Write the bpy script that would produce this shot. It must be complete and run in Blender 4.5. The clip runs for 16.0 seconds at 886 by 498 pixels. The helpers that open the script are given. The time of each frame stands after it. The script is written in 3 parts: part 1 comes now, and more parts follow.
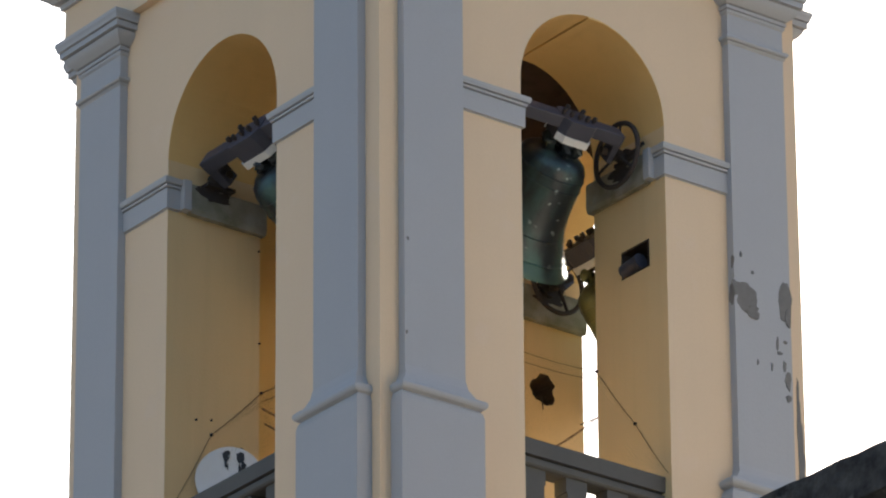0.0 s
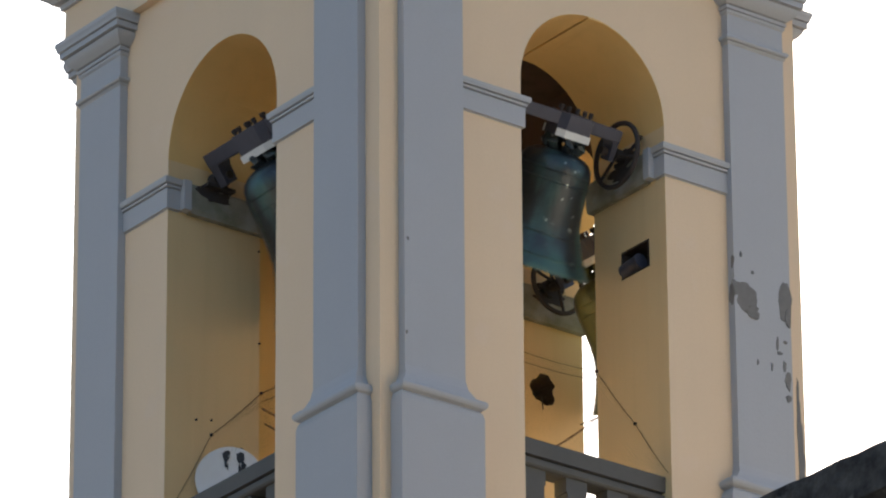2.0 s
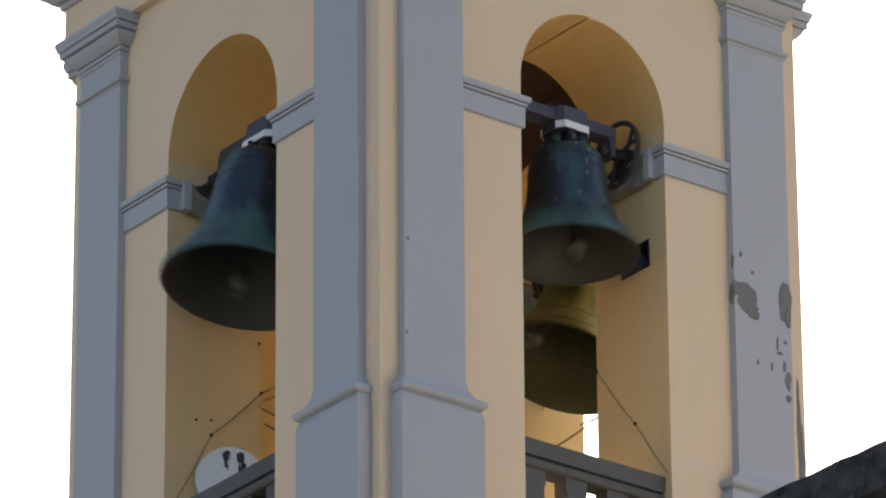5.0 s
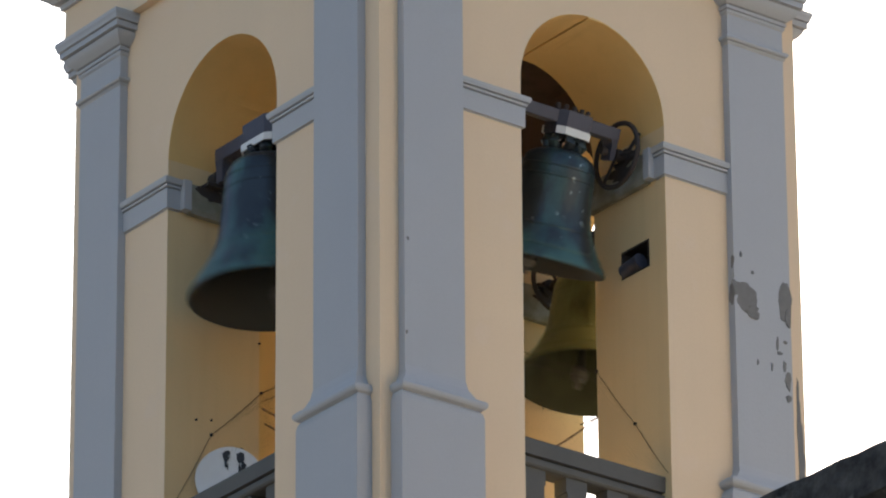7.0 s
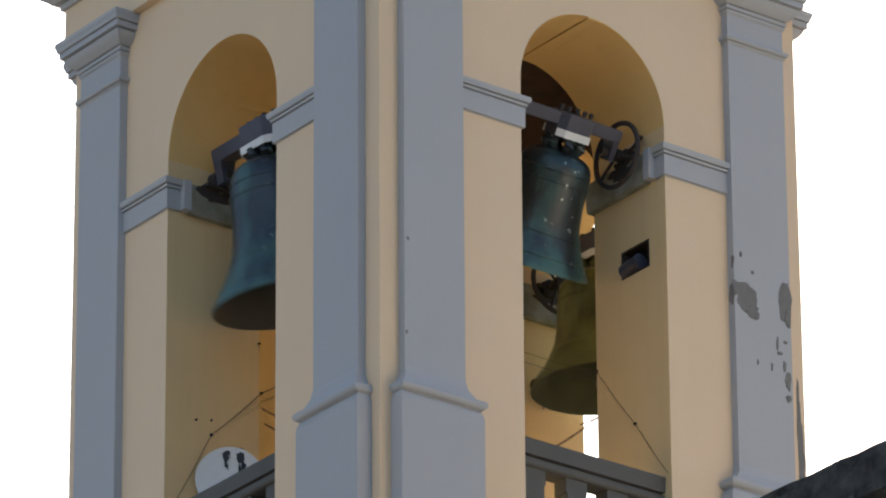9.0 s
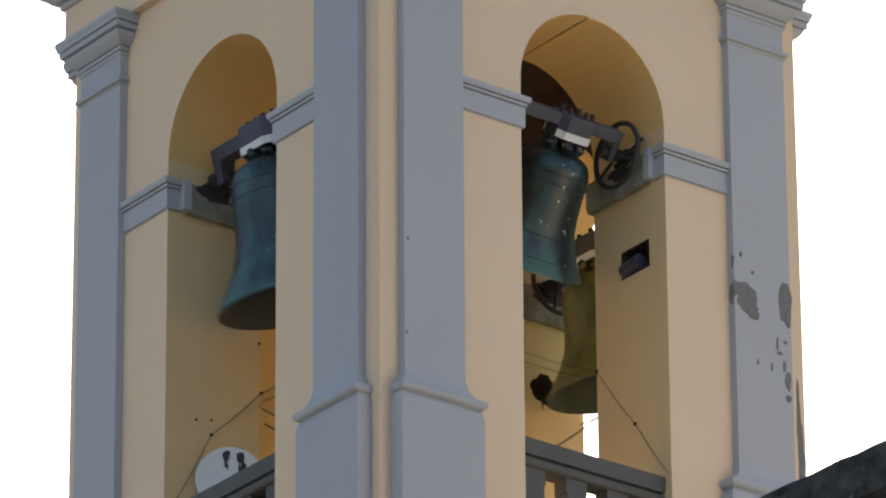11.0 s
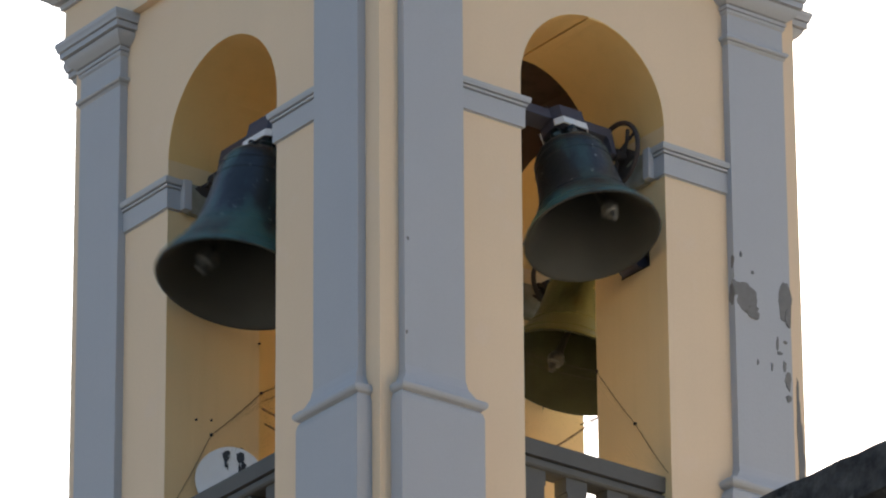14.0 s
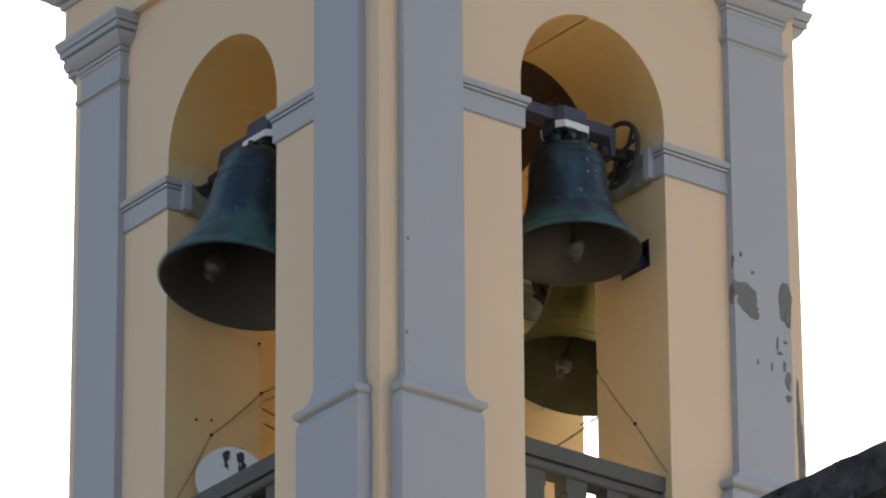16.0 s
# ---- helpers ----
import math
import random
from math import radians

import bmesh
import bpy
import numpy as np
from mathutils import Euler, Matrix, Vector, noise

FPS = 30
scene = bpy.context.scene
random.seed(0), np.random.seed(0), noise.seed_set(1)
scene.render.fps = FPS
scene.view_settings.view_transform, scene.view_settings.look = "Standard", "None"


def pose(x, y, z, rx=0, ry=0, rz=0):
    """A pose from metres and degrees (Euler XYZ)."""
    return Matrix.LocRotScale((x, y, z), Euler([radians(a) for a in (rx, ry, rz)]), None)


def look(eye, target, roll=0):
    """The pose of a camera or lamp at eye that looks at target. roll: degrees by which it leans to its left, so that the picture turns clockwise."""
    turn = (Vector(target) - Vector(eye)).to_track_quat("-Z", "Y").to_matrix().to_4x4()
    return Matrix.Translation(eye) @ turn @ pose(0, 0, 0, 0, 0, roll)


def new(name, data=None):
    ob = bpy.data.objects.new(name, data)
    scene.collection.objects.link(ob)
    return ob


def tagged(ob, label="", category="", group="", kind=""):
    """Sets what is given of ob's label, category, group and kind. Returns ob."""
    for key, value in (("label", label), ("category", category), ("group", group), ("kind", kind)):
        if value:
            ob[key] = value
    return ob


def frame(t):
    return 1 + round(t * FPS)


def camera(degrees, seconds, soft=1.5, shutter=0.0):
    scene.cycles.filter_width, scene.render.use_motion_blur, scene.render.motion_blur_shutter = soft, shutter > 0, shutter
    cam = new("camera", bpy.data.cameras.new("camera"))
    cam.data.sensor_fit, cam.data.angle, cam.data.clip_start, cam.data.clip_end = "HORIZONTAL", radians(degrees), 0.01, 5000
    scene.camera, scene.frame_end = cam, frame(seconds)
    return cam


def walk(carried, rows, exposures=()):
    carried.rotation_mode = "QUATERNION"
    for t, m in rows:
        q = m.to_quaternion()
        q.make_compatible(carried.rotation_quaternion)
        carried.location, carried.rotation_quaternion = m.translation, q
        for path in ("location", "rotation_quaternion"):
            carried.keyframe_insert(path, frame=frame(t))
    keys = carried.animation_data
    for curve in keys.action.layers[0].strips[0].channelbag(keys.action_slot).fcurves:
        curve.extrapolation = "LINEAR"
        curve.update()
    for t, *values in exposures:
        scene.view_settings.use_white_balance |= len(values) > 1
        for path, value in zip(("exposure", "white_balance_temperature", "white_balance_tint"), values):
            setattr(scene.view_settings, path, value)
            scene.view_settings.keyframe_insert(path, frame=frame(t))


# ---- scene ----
# A square bell tower seen from the street: near corner at (0, 0), faces along +x and +y.
EYE, TARGET = (-25.7002, -34.6305, 1.600), (0.6492, 0.0961, 21.694)
cam = camera(7.733, 16.0, soft=2.1, shutter=0.5)
VIEW = look(EYE, TARGET, -0.391)
walk(cam, [(0.0, VIEW), (16.0, VIEW)], exposures=[(0.0, 1.12, 6250, 9), (3.0, 1.13, 6250, 9), (4.0, 1.19, 6250, 9), (16.0, 1.19, 6250, 9)])

# ---- light: low sun behind the tower, clear hazy sky ----
SUN_TO = Vector((0.72, 0.48, 0.46)).normalized()
world = bpy.data.worlds.new("sky")
scene.world = world
world.use_nodes = True
wt = world.node_tree
wt.nodes.clear()
sky = wt.nodes.new("ShaderNodeTexSky")
sky.sky_type = "NISHITA"
sky.sun_disc = False
sky.sun_elevation = math.asin(SUN_TO.z)
sky.sun_rotation = math.atan2(SUN_TO.x, SUN_TO.y)
sky.dust_density = 2.4
bg = wt.nodes.new("ShaderNodeBackground")
bg.inputs["Strength"].default_value = 0.105
wo = wt.nodes.new("ShaderNodeOutputWorld")
wt.links.new(sky.outputs[0], bg.inputs[0])
wt.links.new(bg.outputs[0], wo.inputs[0])
sun_data = bpy.data.lights.new("sun", "SUN")
sun_data.energy = 5.0
sun_data.angle = radians(0.53)
sun_data.color = (1.0, 0.93, 0.77)
sun = new("sun", sun_data)
sun.matrix_world = look(Vector((2, 2, 60)), Vector((2, 2, 60)) - SUN_TO)


# ---- materials ----
def material(name, base, second=None, rough=0.85, metal=0.0, scale=3.0, fine=60.0, bump=0.15, amount=0.5, streak=0.0,
             spots=None, spot_scale=8.0, spot_at=0.66, spec=0.35):
    """A procedural surface: base and second colour mixed by large noise, fine grain in colour and relief, spots of a third colour."""
    m = bpy.data.materials.new(name)
    m.use_nodes = True
    nt = m.node_tree
    b = nt.nodes["Principled BSDF"]
    b.inputs["Roughness"].default_value = rough
    b.inputs["Metallic"].default_value = metal
    b.inputs["Specular IOR Level"].default_value = spec
    geo = nt.nodes.new("ShaderNodeTexCoord")
    co = geo.outputs["Object"]

    def noise_node(s, detail=6.0, squash=None):
        n = nt.nodes.new("ShaderNodeTexNoise")
        n.inputs["Scale"].default_value = s
        n.inputs["Detail"].default_value = detail
        if squash:
            mp = nt.nodes.new("ShaderNodeMapping")
            mp.inputs["Scale"].default_value = squash
            nt.links.new(co, mp.inputs[0])
            nt.links.new(mp.outputs[0], n.inputs["Vector"])
        else:
            nt.links.new(co, n.inputs["Vector"])
        return n.outputs["Fac"]

    def ramp(fac, lo, hi):
        r = nt.nodes.new("ShaderNodeMapRange")
        r.inputs["From Min"].default_value = lo
        r.inputs["From Max"].default_value = hi
        nt.links.new(fac, r.inputs["Value"])
        return r.outputs["Result"]

    def mix(fac, a, c):
        x = nt.nodes.new("ShaderNodeMix")
        x.data_type = "RGBA"
        nt.links.new(fac, x.inputs["Factor"])
        for socket, v in ((x.inputs[6], a), (x.inputs[7], c)):
            if isinstance(v, tuple):
                socket.default_value = (*v, 1)
            else:
                nt.links.new(v, socket)
        return x.outputs[2]

    second = second or tuple(0.82 * v for v in base)
    col = mix(ramp(noise_node(scale), 0.5 - 0.25 / max(amount, 0.05), 0.5 + 0.25 / max(amount, 0.05)), base, second)
    if streak:
        dark = tuple(0.72 * v for v in base)
        st = nt.nodes.new("ShaderNodeMath")
        st.operation = "MULTIPLY"
        nt.links.new(ramp(noise_node(1.0, 5.0, (9.0, 9.0, 0.5)), 0.5, 0.75), st.inputs[0])
        st.inputs[1].default_value = streak
        col = mix(st.outputs[0], col, dark)
    if spots:
        col = mix(ramp(noise_node(spot_scale, 8.0), spot_at, spot_at + 0.05), col, spots)
    grain = noise_node(fine, 4.0)
    lowg = tuple(0.9 * v for v in base)
    gm = nt.nodes.new("ShaderNodeMath")
    gm.operation = "MULTIPLY"
    nt.links.new(ramp(grain, 0.45, 0.75), gm.inputs[0])
    gm.inputs[1].default_value = 0.35
    col = mix(gm.outputs[0], col, lowg)
    nt.links.new(col, b.inputs["Base Color"])
    if bump:
        bn = nt.nodes.new("ShaderNodeBump")
        bn.inputs["Strength"].default_value = bump
        bn.inputs["Distance"].default_value = 0.01
        add = nt.nodes.new("ShaderNodeMath")
        nt.links.new(grain, add.inputs[0])
        nt.links.new(noise_node(scale * 4), add.inputs[1])
        nt.links.new(add.outputs[0], bn.inputs["Height"])
        nt.links.new(bn.outputs[0], b.inputs["Normal"])
    return m


YELLOW = material("faded_yellow_plaster", (0.712, 0.54, 0.365), (0.668, 0.51, 0.35), rough=0.92, scale=1.1, fine=45, streak=0.05, amount=0.8, spots=(0.69, 0.53, 0.375), spot_scale=2.3, spot_at=0.6)
# warm bounced light painted into the reveal plaster: jambs some, soffits and inside more
BOUNCE_JAMB = material("jamb_plaster_bounce_tint", (0.71, 0.52, 0.278), (0.66, 0.48, 0.258), rough=0.92, scale=1.5, fine=45, streak=0.2, amount=0.8)
BOUNCE_OCHRE = material("ochre_plaster_bounce_tint", (0.73, 0.49, 0.20), (0.67, 0.43, 0.16), rough=0.92, scale=1.7, fine=45, streak=0.18, amount=0.8)
GREY = material("blue_grey_paint", (0.402, 0.40, 0.412), (0.374, 0.375, 0.388), rough=0.85, scale=1.6, fine=50, streak=0.05)
MORTAR = material("bare_mortar", (0.22, 0.21, 0.20), (0.14, 0.13, 0.12), rough=0.95, scale=14, fine=120, bump=0.6)
CONCRETE = material("stained_concrete", (0.34, 0.325, 0.28), (0.15, 0.135, 0.075), rough=0.92, scale=5, fine=70, amount=1.2, bump=0.4, streak=0.5)
MASONRY = material("brown_masonry", (0.10, 0.065, 0.045), (0.055, 0.035, 0.025), rough=0.95, scale=6, fine=50, amount=0.9, bump=0.7)


def bronze(name, dark, patina, chips_or_sunlit, lip, seed, cover=0.5):
    """Weathered bell bronze: dark metal, run-down patina that thickens towards the lip, spots of pale chips (painted
    sunlight on the olive bell).
    """
    m = material(name, dark, tuple(1.5 * v for v in dark), rough=0.4, metal=0.55, scale=4, fine=45, amount=1.0, bump=0.3, spec=0.5,
                 spots=chips_or_sunlit, spot_scale=17, spot_at=0.665)
    nt = m.node_tree
    b = nt.nodes["Principled BSDF"]
    old = b.inputs["Base Color"].links[0].from_socket
    co = nt.nodes.new("ShaderNodeTexCoord")
    mp = nt.nodes.new("ShaderNodeMapping")
    mp.inputs["Location"].default_value = (seed, 2 * seed, 0)
    mp.inputs["Scale"].default_value = (5, 5, 1.6)
    nt.links.new(co.outputs["Object"], mp.inputs[0])
    nz = nt.nodes.new("ShaderNodeTexNoise")
    nz.inputs["Scale"].default_value = 1.0
    nz.inputs["Detail"].default_value = 7
    nt.links.new(mp.outputs[0], nz.inputs["Vector"])
    sep = nt.nodes.new("ShaderNodeSeparateXYZ")
    nt.links.new(co.outputs["Object"], sep.inputs[0])
    low = nt.nodes.new("ShaderNodeMapRange")
    low.inputs["From Min"].default_value = -lip * 0.55
    low.inputs["From Max"].default_value = -lip
    low.inputs["To Max"].default_value = 0.26
    nt.links.new(sep.outputs["Z"], low.inputs["Value"])
    ad = nt.nodes.new("ShaderNodeMath")
    nt.links.new(nz.outputs["Fac"], ad.inputs[0])
    nt.links.new(low.outputs["Result"], ad.inputs[1])
    r = nt.nodes.new("ShaderNodeMapRange")
    r.inputs["From Min"].default_value = cover
    r.inputs["From Max"].default_value = cover + 0.25
    nt.links.new(ad.outputs[0], r.inputs["Value"])
    x = nt.nodes.new("ShaderNodeMix")
    x.data_type = "RGBA"
    nt.links.new(r.outputs["Result"], x.inputs["Factor"])
    nt.links.new(old, x.inputs[6])
    x.inputs[7].default_value = (*patina, 1)
    nt.links.new(x.outputs[2], b.inputs["Base Color"])
    rg = nt.nodes.new("ShaderNodeMapRange")
    rg.inputs["To Min"].default_value, rg.inputs["To Max"].default_value = 0.32, 0.46
    nt.links.new(r.outputs["Result"], rg.inputs["Value"])
    nt.links.new(rg.outputs["Result"], b.inputs["Roughness"])
    mt = nt.nodes.new("ShaderNodeMapRange")
    mt.inputs["To Min"].default_value, mt.inputs["To Max"].default_value = 0.55, 0.2
    nt.links.new(r.outputs["Result"], mt.inputs["Value"])
    nt.links.new(mt.outputs["Result"], b.inputs["Metallic"])
    return m


VERDIGRIS = bronze("green_bronze_patina", (0.031, 0.037, 0.042), (0.052, 0.118, 0.106), (0.42, 0.48, 0.46), 1.1, 3.0, 0.515)
TEAL = bronze("teal_bronze_patina", (0.031, 0.037, 0.042), (0.052, 0.118, 0.108), (0.42, 0.48, 0.46), 1.1, 5.0, 0.50)
# the orange spots are sunlit patches painted into the bronze
OLIVE = bronze("olive_bronze_patina", (0.062, 0.066, 0.028), (0.155, 0.16, 0.062), (0.55, 0.40, 0.15), 1.0, 11.0, 0.42)
OLIVE_INSIDE = material("dark_olive_bronze", (0.055, 0.06, 0.03), (0.03, 0.033, 0.018), rough=0.8, metal=0.0, scale=6, fine=50, amount=0.9, bump=0.3, spec=0.2)
NET = material("dark_net_thread", (0.12, 0.09, 0.05), rough=0.9, scale=20)
INSIDE = material("dark_bronze", (0.055, 0.056, 0.052), (0.040, 0.041, 0.038), rough=0.6, metal=0.2, scale=4, fine=50, bump=0.2)
STEEL = material("dark_painted_steel", (0.085, 0.085, 0.115), (0.05, 0.05, 0.065), rough=0.5, metal=0.2, scale=5, fine=60, bump=0.1)
RUST = material("black_iron", (0.035, 0.033, 0.035), (0.06, 0.04, 0.03), rough=0.8, metal=0.1, scale=9, fine=80, bump=0.3)
WHITE = material("white_painted_plate", (0.72, 0.72, 0.73), (0.62, 0.62, 0.62), rough=0.6, scale=6, fine=60, bump=0.1)
WEAR = material("worn_clapper_iron", (0.15, 0.15, 0.145), (0.08, 0.08, 0.075), rough=0.5, metal=0.5, scale=12, fine=70)
RAIL = material("dark_grey_paint", (0.112, 0.106, 0.098), (0.07, 0.066, 0.06), rough=0.7, scale=4, fine=70, bump=0.25)
ROOF = material("weathered_black_stone", (0.075, 0.068, 0.062), (0.012, 0.011, 0.010), rough=0.95, scale=9, fine=40, amount=1.6, bump=0.9, spots=(0.13, 0.12, 0.105), spot_scale=7, spot_at=0.6)
ROPE = material("dark_cord", (0.06, 0.045, 0.035), rough=0.9, scale=20, fine=90)
RUSTY = material("rusty_wire", (0.17, 0.085, 0.045), (0.09, 0.05, 0.03), rough=0.8, metal=0.2, scale=20, fine=90)
GROUND = material("worn_grey_paving", (0.12, 0.115, 0.105), (0.09, 0.085, 0.08), rough=0.9, scale=0.4, fine=8, amount=0.8)
# surface of the unseen blocks that bounce sunlight
BOUNCE_WALL = material("pale_bounce_render", (0.54, 0.47, 0.39), (0.48, 0.42, 0.35), rough=0.9, scale=0.6, fine=10, streak=0.3)
INK = material("black_paint", (0.03, 0.03, 0.035), rough=0.6, scale=10)


# ---- mesh helpers ----
def mesh_object(name, bm, mats, smooth=False):
    bmesh.ops.recalc_face_normals(bm, faces=bm.faces)
    me = bpy.data.meshes.new(name)
    bm.to_mesh(me)
    bm.free()
    for m in mats if isinstance(mats, (list, tuple)) else [mats]:
        me.materials.append(m)
    if smooth:
        me.polygons.foreach_set("use_smooth", [True] * len(me.polygons))
        me.set_sharp_from_angle(angle=radians(35))
    return new(name, me)


def part(name, bm, mats, parent, label="", smooth=False):
    ob = mesh_object(name, bm, mats, smooth)
    ob.parent = parent
    return tagged(ob, label)


def add_box(bm, x0, x1, y0, y1, z0, z1, m=None):
    v = [bm.verts.new(p if m is None else m @ Vector(p)) for p in
         ((x0, y0, z0), (x1, y0, z0), (x1, y1, z0), (x0, y1, z0), (x0, y0, z1), (x1, y0, z1), (x1, y1, z1), (x0, y1, z1))]
    for f in ((0, 3, 2, 1), (4, 5, 6, 7), (0, 1, 5, 4), (1, 2, 6, 5), (2, 3, 7, 6), (3, 0, 4, 7)):
        bm.faces.new([v[i] for i in f])


def bevelled_box(x0, x1, y0, y1, z0, z1, width=0.01, segments=2):
    bm = bmesh.new()
    add_box(bm, x0, x1, y0, y1, z0, z1)
    bmesh.ops.bevel(bm, geom=list(bm.edges), offset=width, segments=segments, affect="EDGES", profile=0.6)
    return bm


def loft(bm, rings, close=True):
    """Joins rings of equally many points into a skin, with end caps."""
    rows = [[bm.verts.new(p) for p in ring] for ring in rings]
    n = len(rows[0])
    for a, b in zip(rows, rows[1:]):
        for i in range(n):
            bm.faces.new((a[i], a[(i + 1) % n], b[(i + 1) % n], b[i]))
    if close:
        bm.faces.new(rows[0][::-1])
        bm.faces.new(rows[-1])


def lathe(bm, profile, n=48, m=Matrix()):
    """Turns (radius, z) points round the z axis."""
    rows = []
    for r, z in profile:
        if r < 1e-5:
            rows.append([bm.verts.new(m @ Vector((0, 0, z)))])
        else:
            rows.append([bm.verts.new(m @ Vector((r * math.cos(a), r * math.sin(a), z))) for a in (2 * math.pi * i / n for i in range(n))])
    for a, b in zip(rows, rows[1:]):
        for i in range(n):
            j = (i + 1) % n
            if len(a) == 1 and len(b) > 1:
                bm.faces.new((a[0], b[i], b[j]))
            elif len(b) == 1 and len(a) > 1:
                bm.faces.new((a[i], a[j], b[0]))
            elif len(a) > 1:
                bm.faces.new((a[i], a[j], b[j], b[i]))


def tube(bm, points, radius, n=8, closed=False):
    """A round bar along points."""
    pts = [Vector(p) for p in points]
    rings = []
    for i, p in enumerate(pts):
        a = pts[(i - 1) % len(pts)] if closed or i else pts[i]
        b = pts[(i + 1) % len(pts)] if closed or i < len(pts) - 1 else pts[i]
        d = (b - a).normalized()
        s = d.cross(Vector((0.31, 0.17, 0.93))).normalized()
        t = d.cross(s)
        rings.append([p + radius * (math.cos(2 * math.pi * k / n) * s + math.sin(2 * math.pi * k / n) * t) for k in range(n)])
    if closed:
        rings.append(rings[0])
    loft(bm, rings, close=not closed)
    if closed:
        bmesh.ops.remove_doubles(bm, verts=bm.verts, dist=1e-6)


# ---- the tower's dimensions ----
S, T = 4.0, 0.865                    # side and wall thickness
A = 1.314                            # corner to opening
MARGIN, PW, PP = 0.172, 0.547, 0.071  # pilaster: from the corner, width, projection
SILL, FLOOR = 19.55, 19.45
BAND0, BAND1 = 22.83, 23.075         # impost band
SPRING, ARCH_R, RISE = 23.246, (S - 2 * A) / 2, 1.035
NECK = 24.13                         # astragal of the capitals
FRIEZE, TOP = 24.70, 25.7
OPEN = {"south": A, "west": 1.289, "east": A, "north": 1.43}   # corner to opening, face by face
FACES = {
    "south": lambda u, o, z: Vector((u, -o, z)),
    "west": lambda u, o, z: Vector((-o, u, z)),
    "east": lambda u, o, z: Vector((S + o, u, z)),
    "north": lambda u, o, z: Vector((u, S + o, z)),
}

tower = tagged(new("bell_tower"), "yellow plastered bell tower with blue-grey pilasters and open arches", "bell tower")


def arch_points(r, n=28):
    return [(S / 2 - r * math.cos(math.pi * i / n), SPRING + RISE * r * math.sin(math.pi * i / n)) for i in range(n + 1)]


def wall(face):
    """One face of the belfry: a thick slab with an arched opening, mitred at the corners."""
    P = FACES[face]
    a0 = OPEN[face]
    arch = arch_points(S / 2 - a0)
    polys = [[(0, FLOOR), (a0, FLOOR), (a0, SPRING), (0, SPRING)], [(0, SPRING), (a0, SPRING), (a0, TOP), (0, TOP)],
             [(S - a0, FLOOR), (S, FLOOR), (S, SPRING), (S - a0, SPRING)], [(S - a0, SPRING), (S, SPRING), (S, TOP), (S - a0, TOP)]]
    polys += [[a, c, (c[0], TOP), (a[0], TOP)] for a, c in zip(arch, arch[1:])]
    bm = bmesh.new()
    inner = lambda u: min(max(u, T), S - T)
    front, back, count = {}, {}, {}
    key = lambda p: (round(p[0], 5), round(p[1], 5))
    for poly in polys:
        for u, z in poly:
            if key((u, z)) not in front:
                front[key((u, z))] = bm.verts.new(P(u, 0, z))
                back[key((u, z))] = bm.verts.new(P(inner(u), -T, z))
        ks = [key(p) for p in poly]
        bm.faces.new([front[k] for k in ks])
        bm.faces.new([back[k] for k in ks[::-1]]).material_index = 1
        for e in zip(ks, ks[1:] + ks[:1]):
            count[frozenset(e)] = count.get(frozenset(e), []) + [e]
    for uses in count.values():
        if len(uses) == 1:
            a, c = uses[0]
            # jamb and soffit faces take the bounce-tinted plasters
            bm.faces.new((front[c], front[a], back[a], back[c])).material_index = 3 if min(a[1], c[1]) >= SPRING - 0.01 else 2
    return bm


def carve(ob, cutters):
    """Takes the cutters' volumes out of a mesh for good."""
    for bm in cutters:
        cut = mesh_object("cutter", bm, MASONRY)
        mod = ob.modifiers.new("cut", "BOOLEAN")
        mod.operation, mod.solver, mod.object = "DIFFERENCE", "EXACT", cut
        mod.material_mode = "TRANSFER"
        bpy.context.view_layer.update()
        me = bpy.data.meshes.new_from_object(ob.evaluated_get(bpy.context.evaluated_depsgraph_get()))
        ob.modifiers.clear()
        ob.data = me
        bpy.data.objects.remove(cut)


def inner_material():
    """Inside of the belfry: ochre plaster with bounced warmth in its colour, dark brown above a ragged line."""
    m = BOUNCE_OCHRE.copy()
    m.name = "tinted_plaster_and_brown"
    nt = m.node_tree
    b = nt.nodes["Principled BSDF"]
    old = b.inputs["Base Color"].links[0].from_socket
    co = nt.nodes.new("ShaderNodeTexCoord")
    sep = nt.nodes.new("ShaderNodeSeparateXYZ")
    nt.links.new(co.outputs["Object"], sep.inputs[0])
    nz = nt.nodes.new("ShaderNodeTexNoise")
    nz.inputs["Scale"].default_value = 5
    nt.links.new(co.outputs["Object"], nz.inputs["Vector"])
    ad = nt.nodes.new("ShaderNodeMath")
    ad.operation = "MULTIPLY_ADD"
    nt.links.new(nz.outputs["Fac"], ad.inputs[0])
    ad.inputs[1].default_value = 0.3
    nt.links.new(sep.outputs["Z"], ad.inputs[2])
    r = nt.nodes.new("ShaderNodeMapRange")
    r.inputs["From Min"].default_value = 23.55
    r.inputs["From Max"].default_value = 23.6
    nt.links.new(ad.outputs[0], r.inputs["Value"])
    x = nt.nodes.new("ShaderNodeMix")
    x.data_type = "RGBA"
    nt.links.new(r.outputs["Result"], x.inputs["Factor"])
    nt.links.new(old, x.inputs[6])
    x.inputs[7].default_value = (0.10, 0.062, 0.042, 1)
    nt.links.new(x.outputs[2], b.inputs["Base Color"])
    return m


INNER = inner_material()


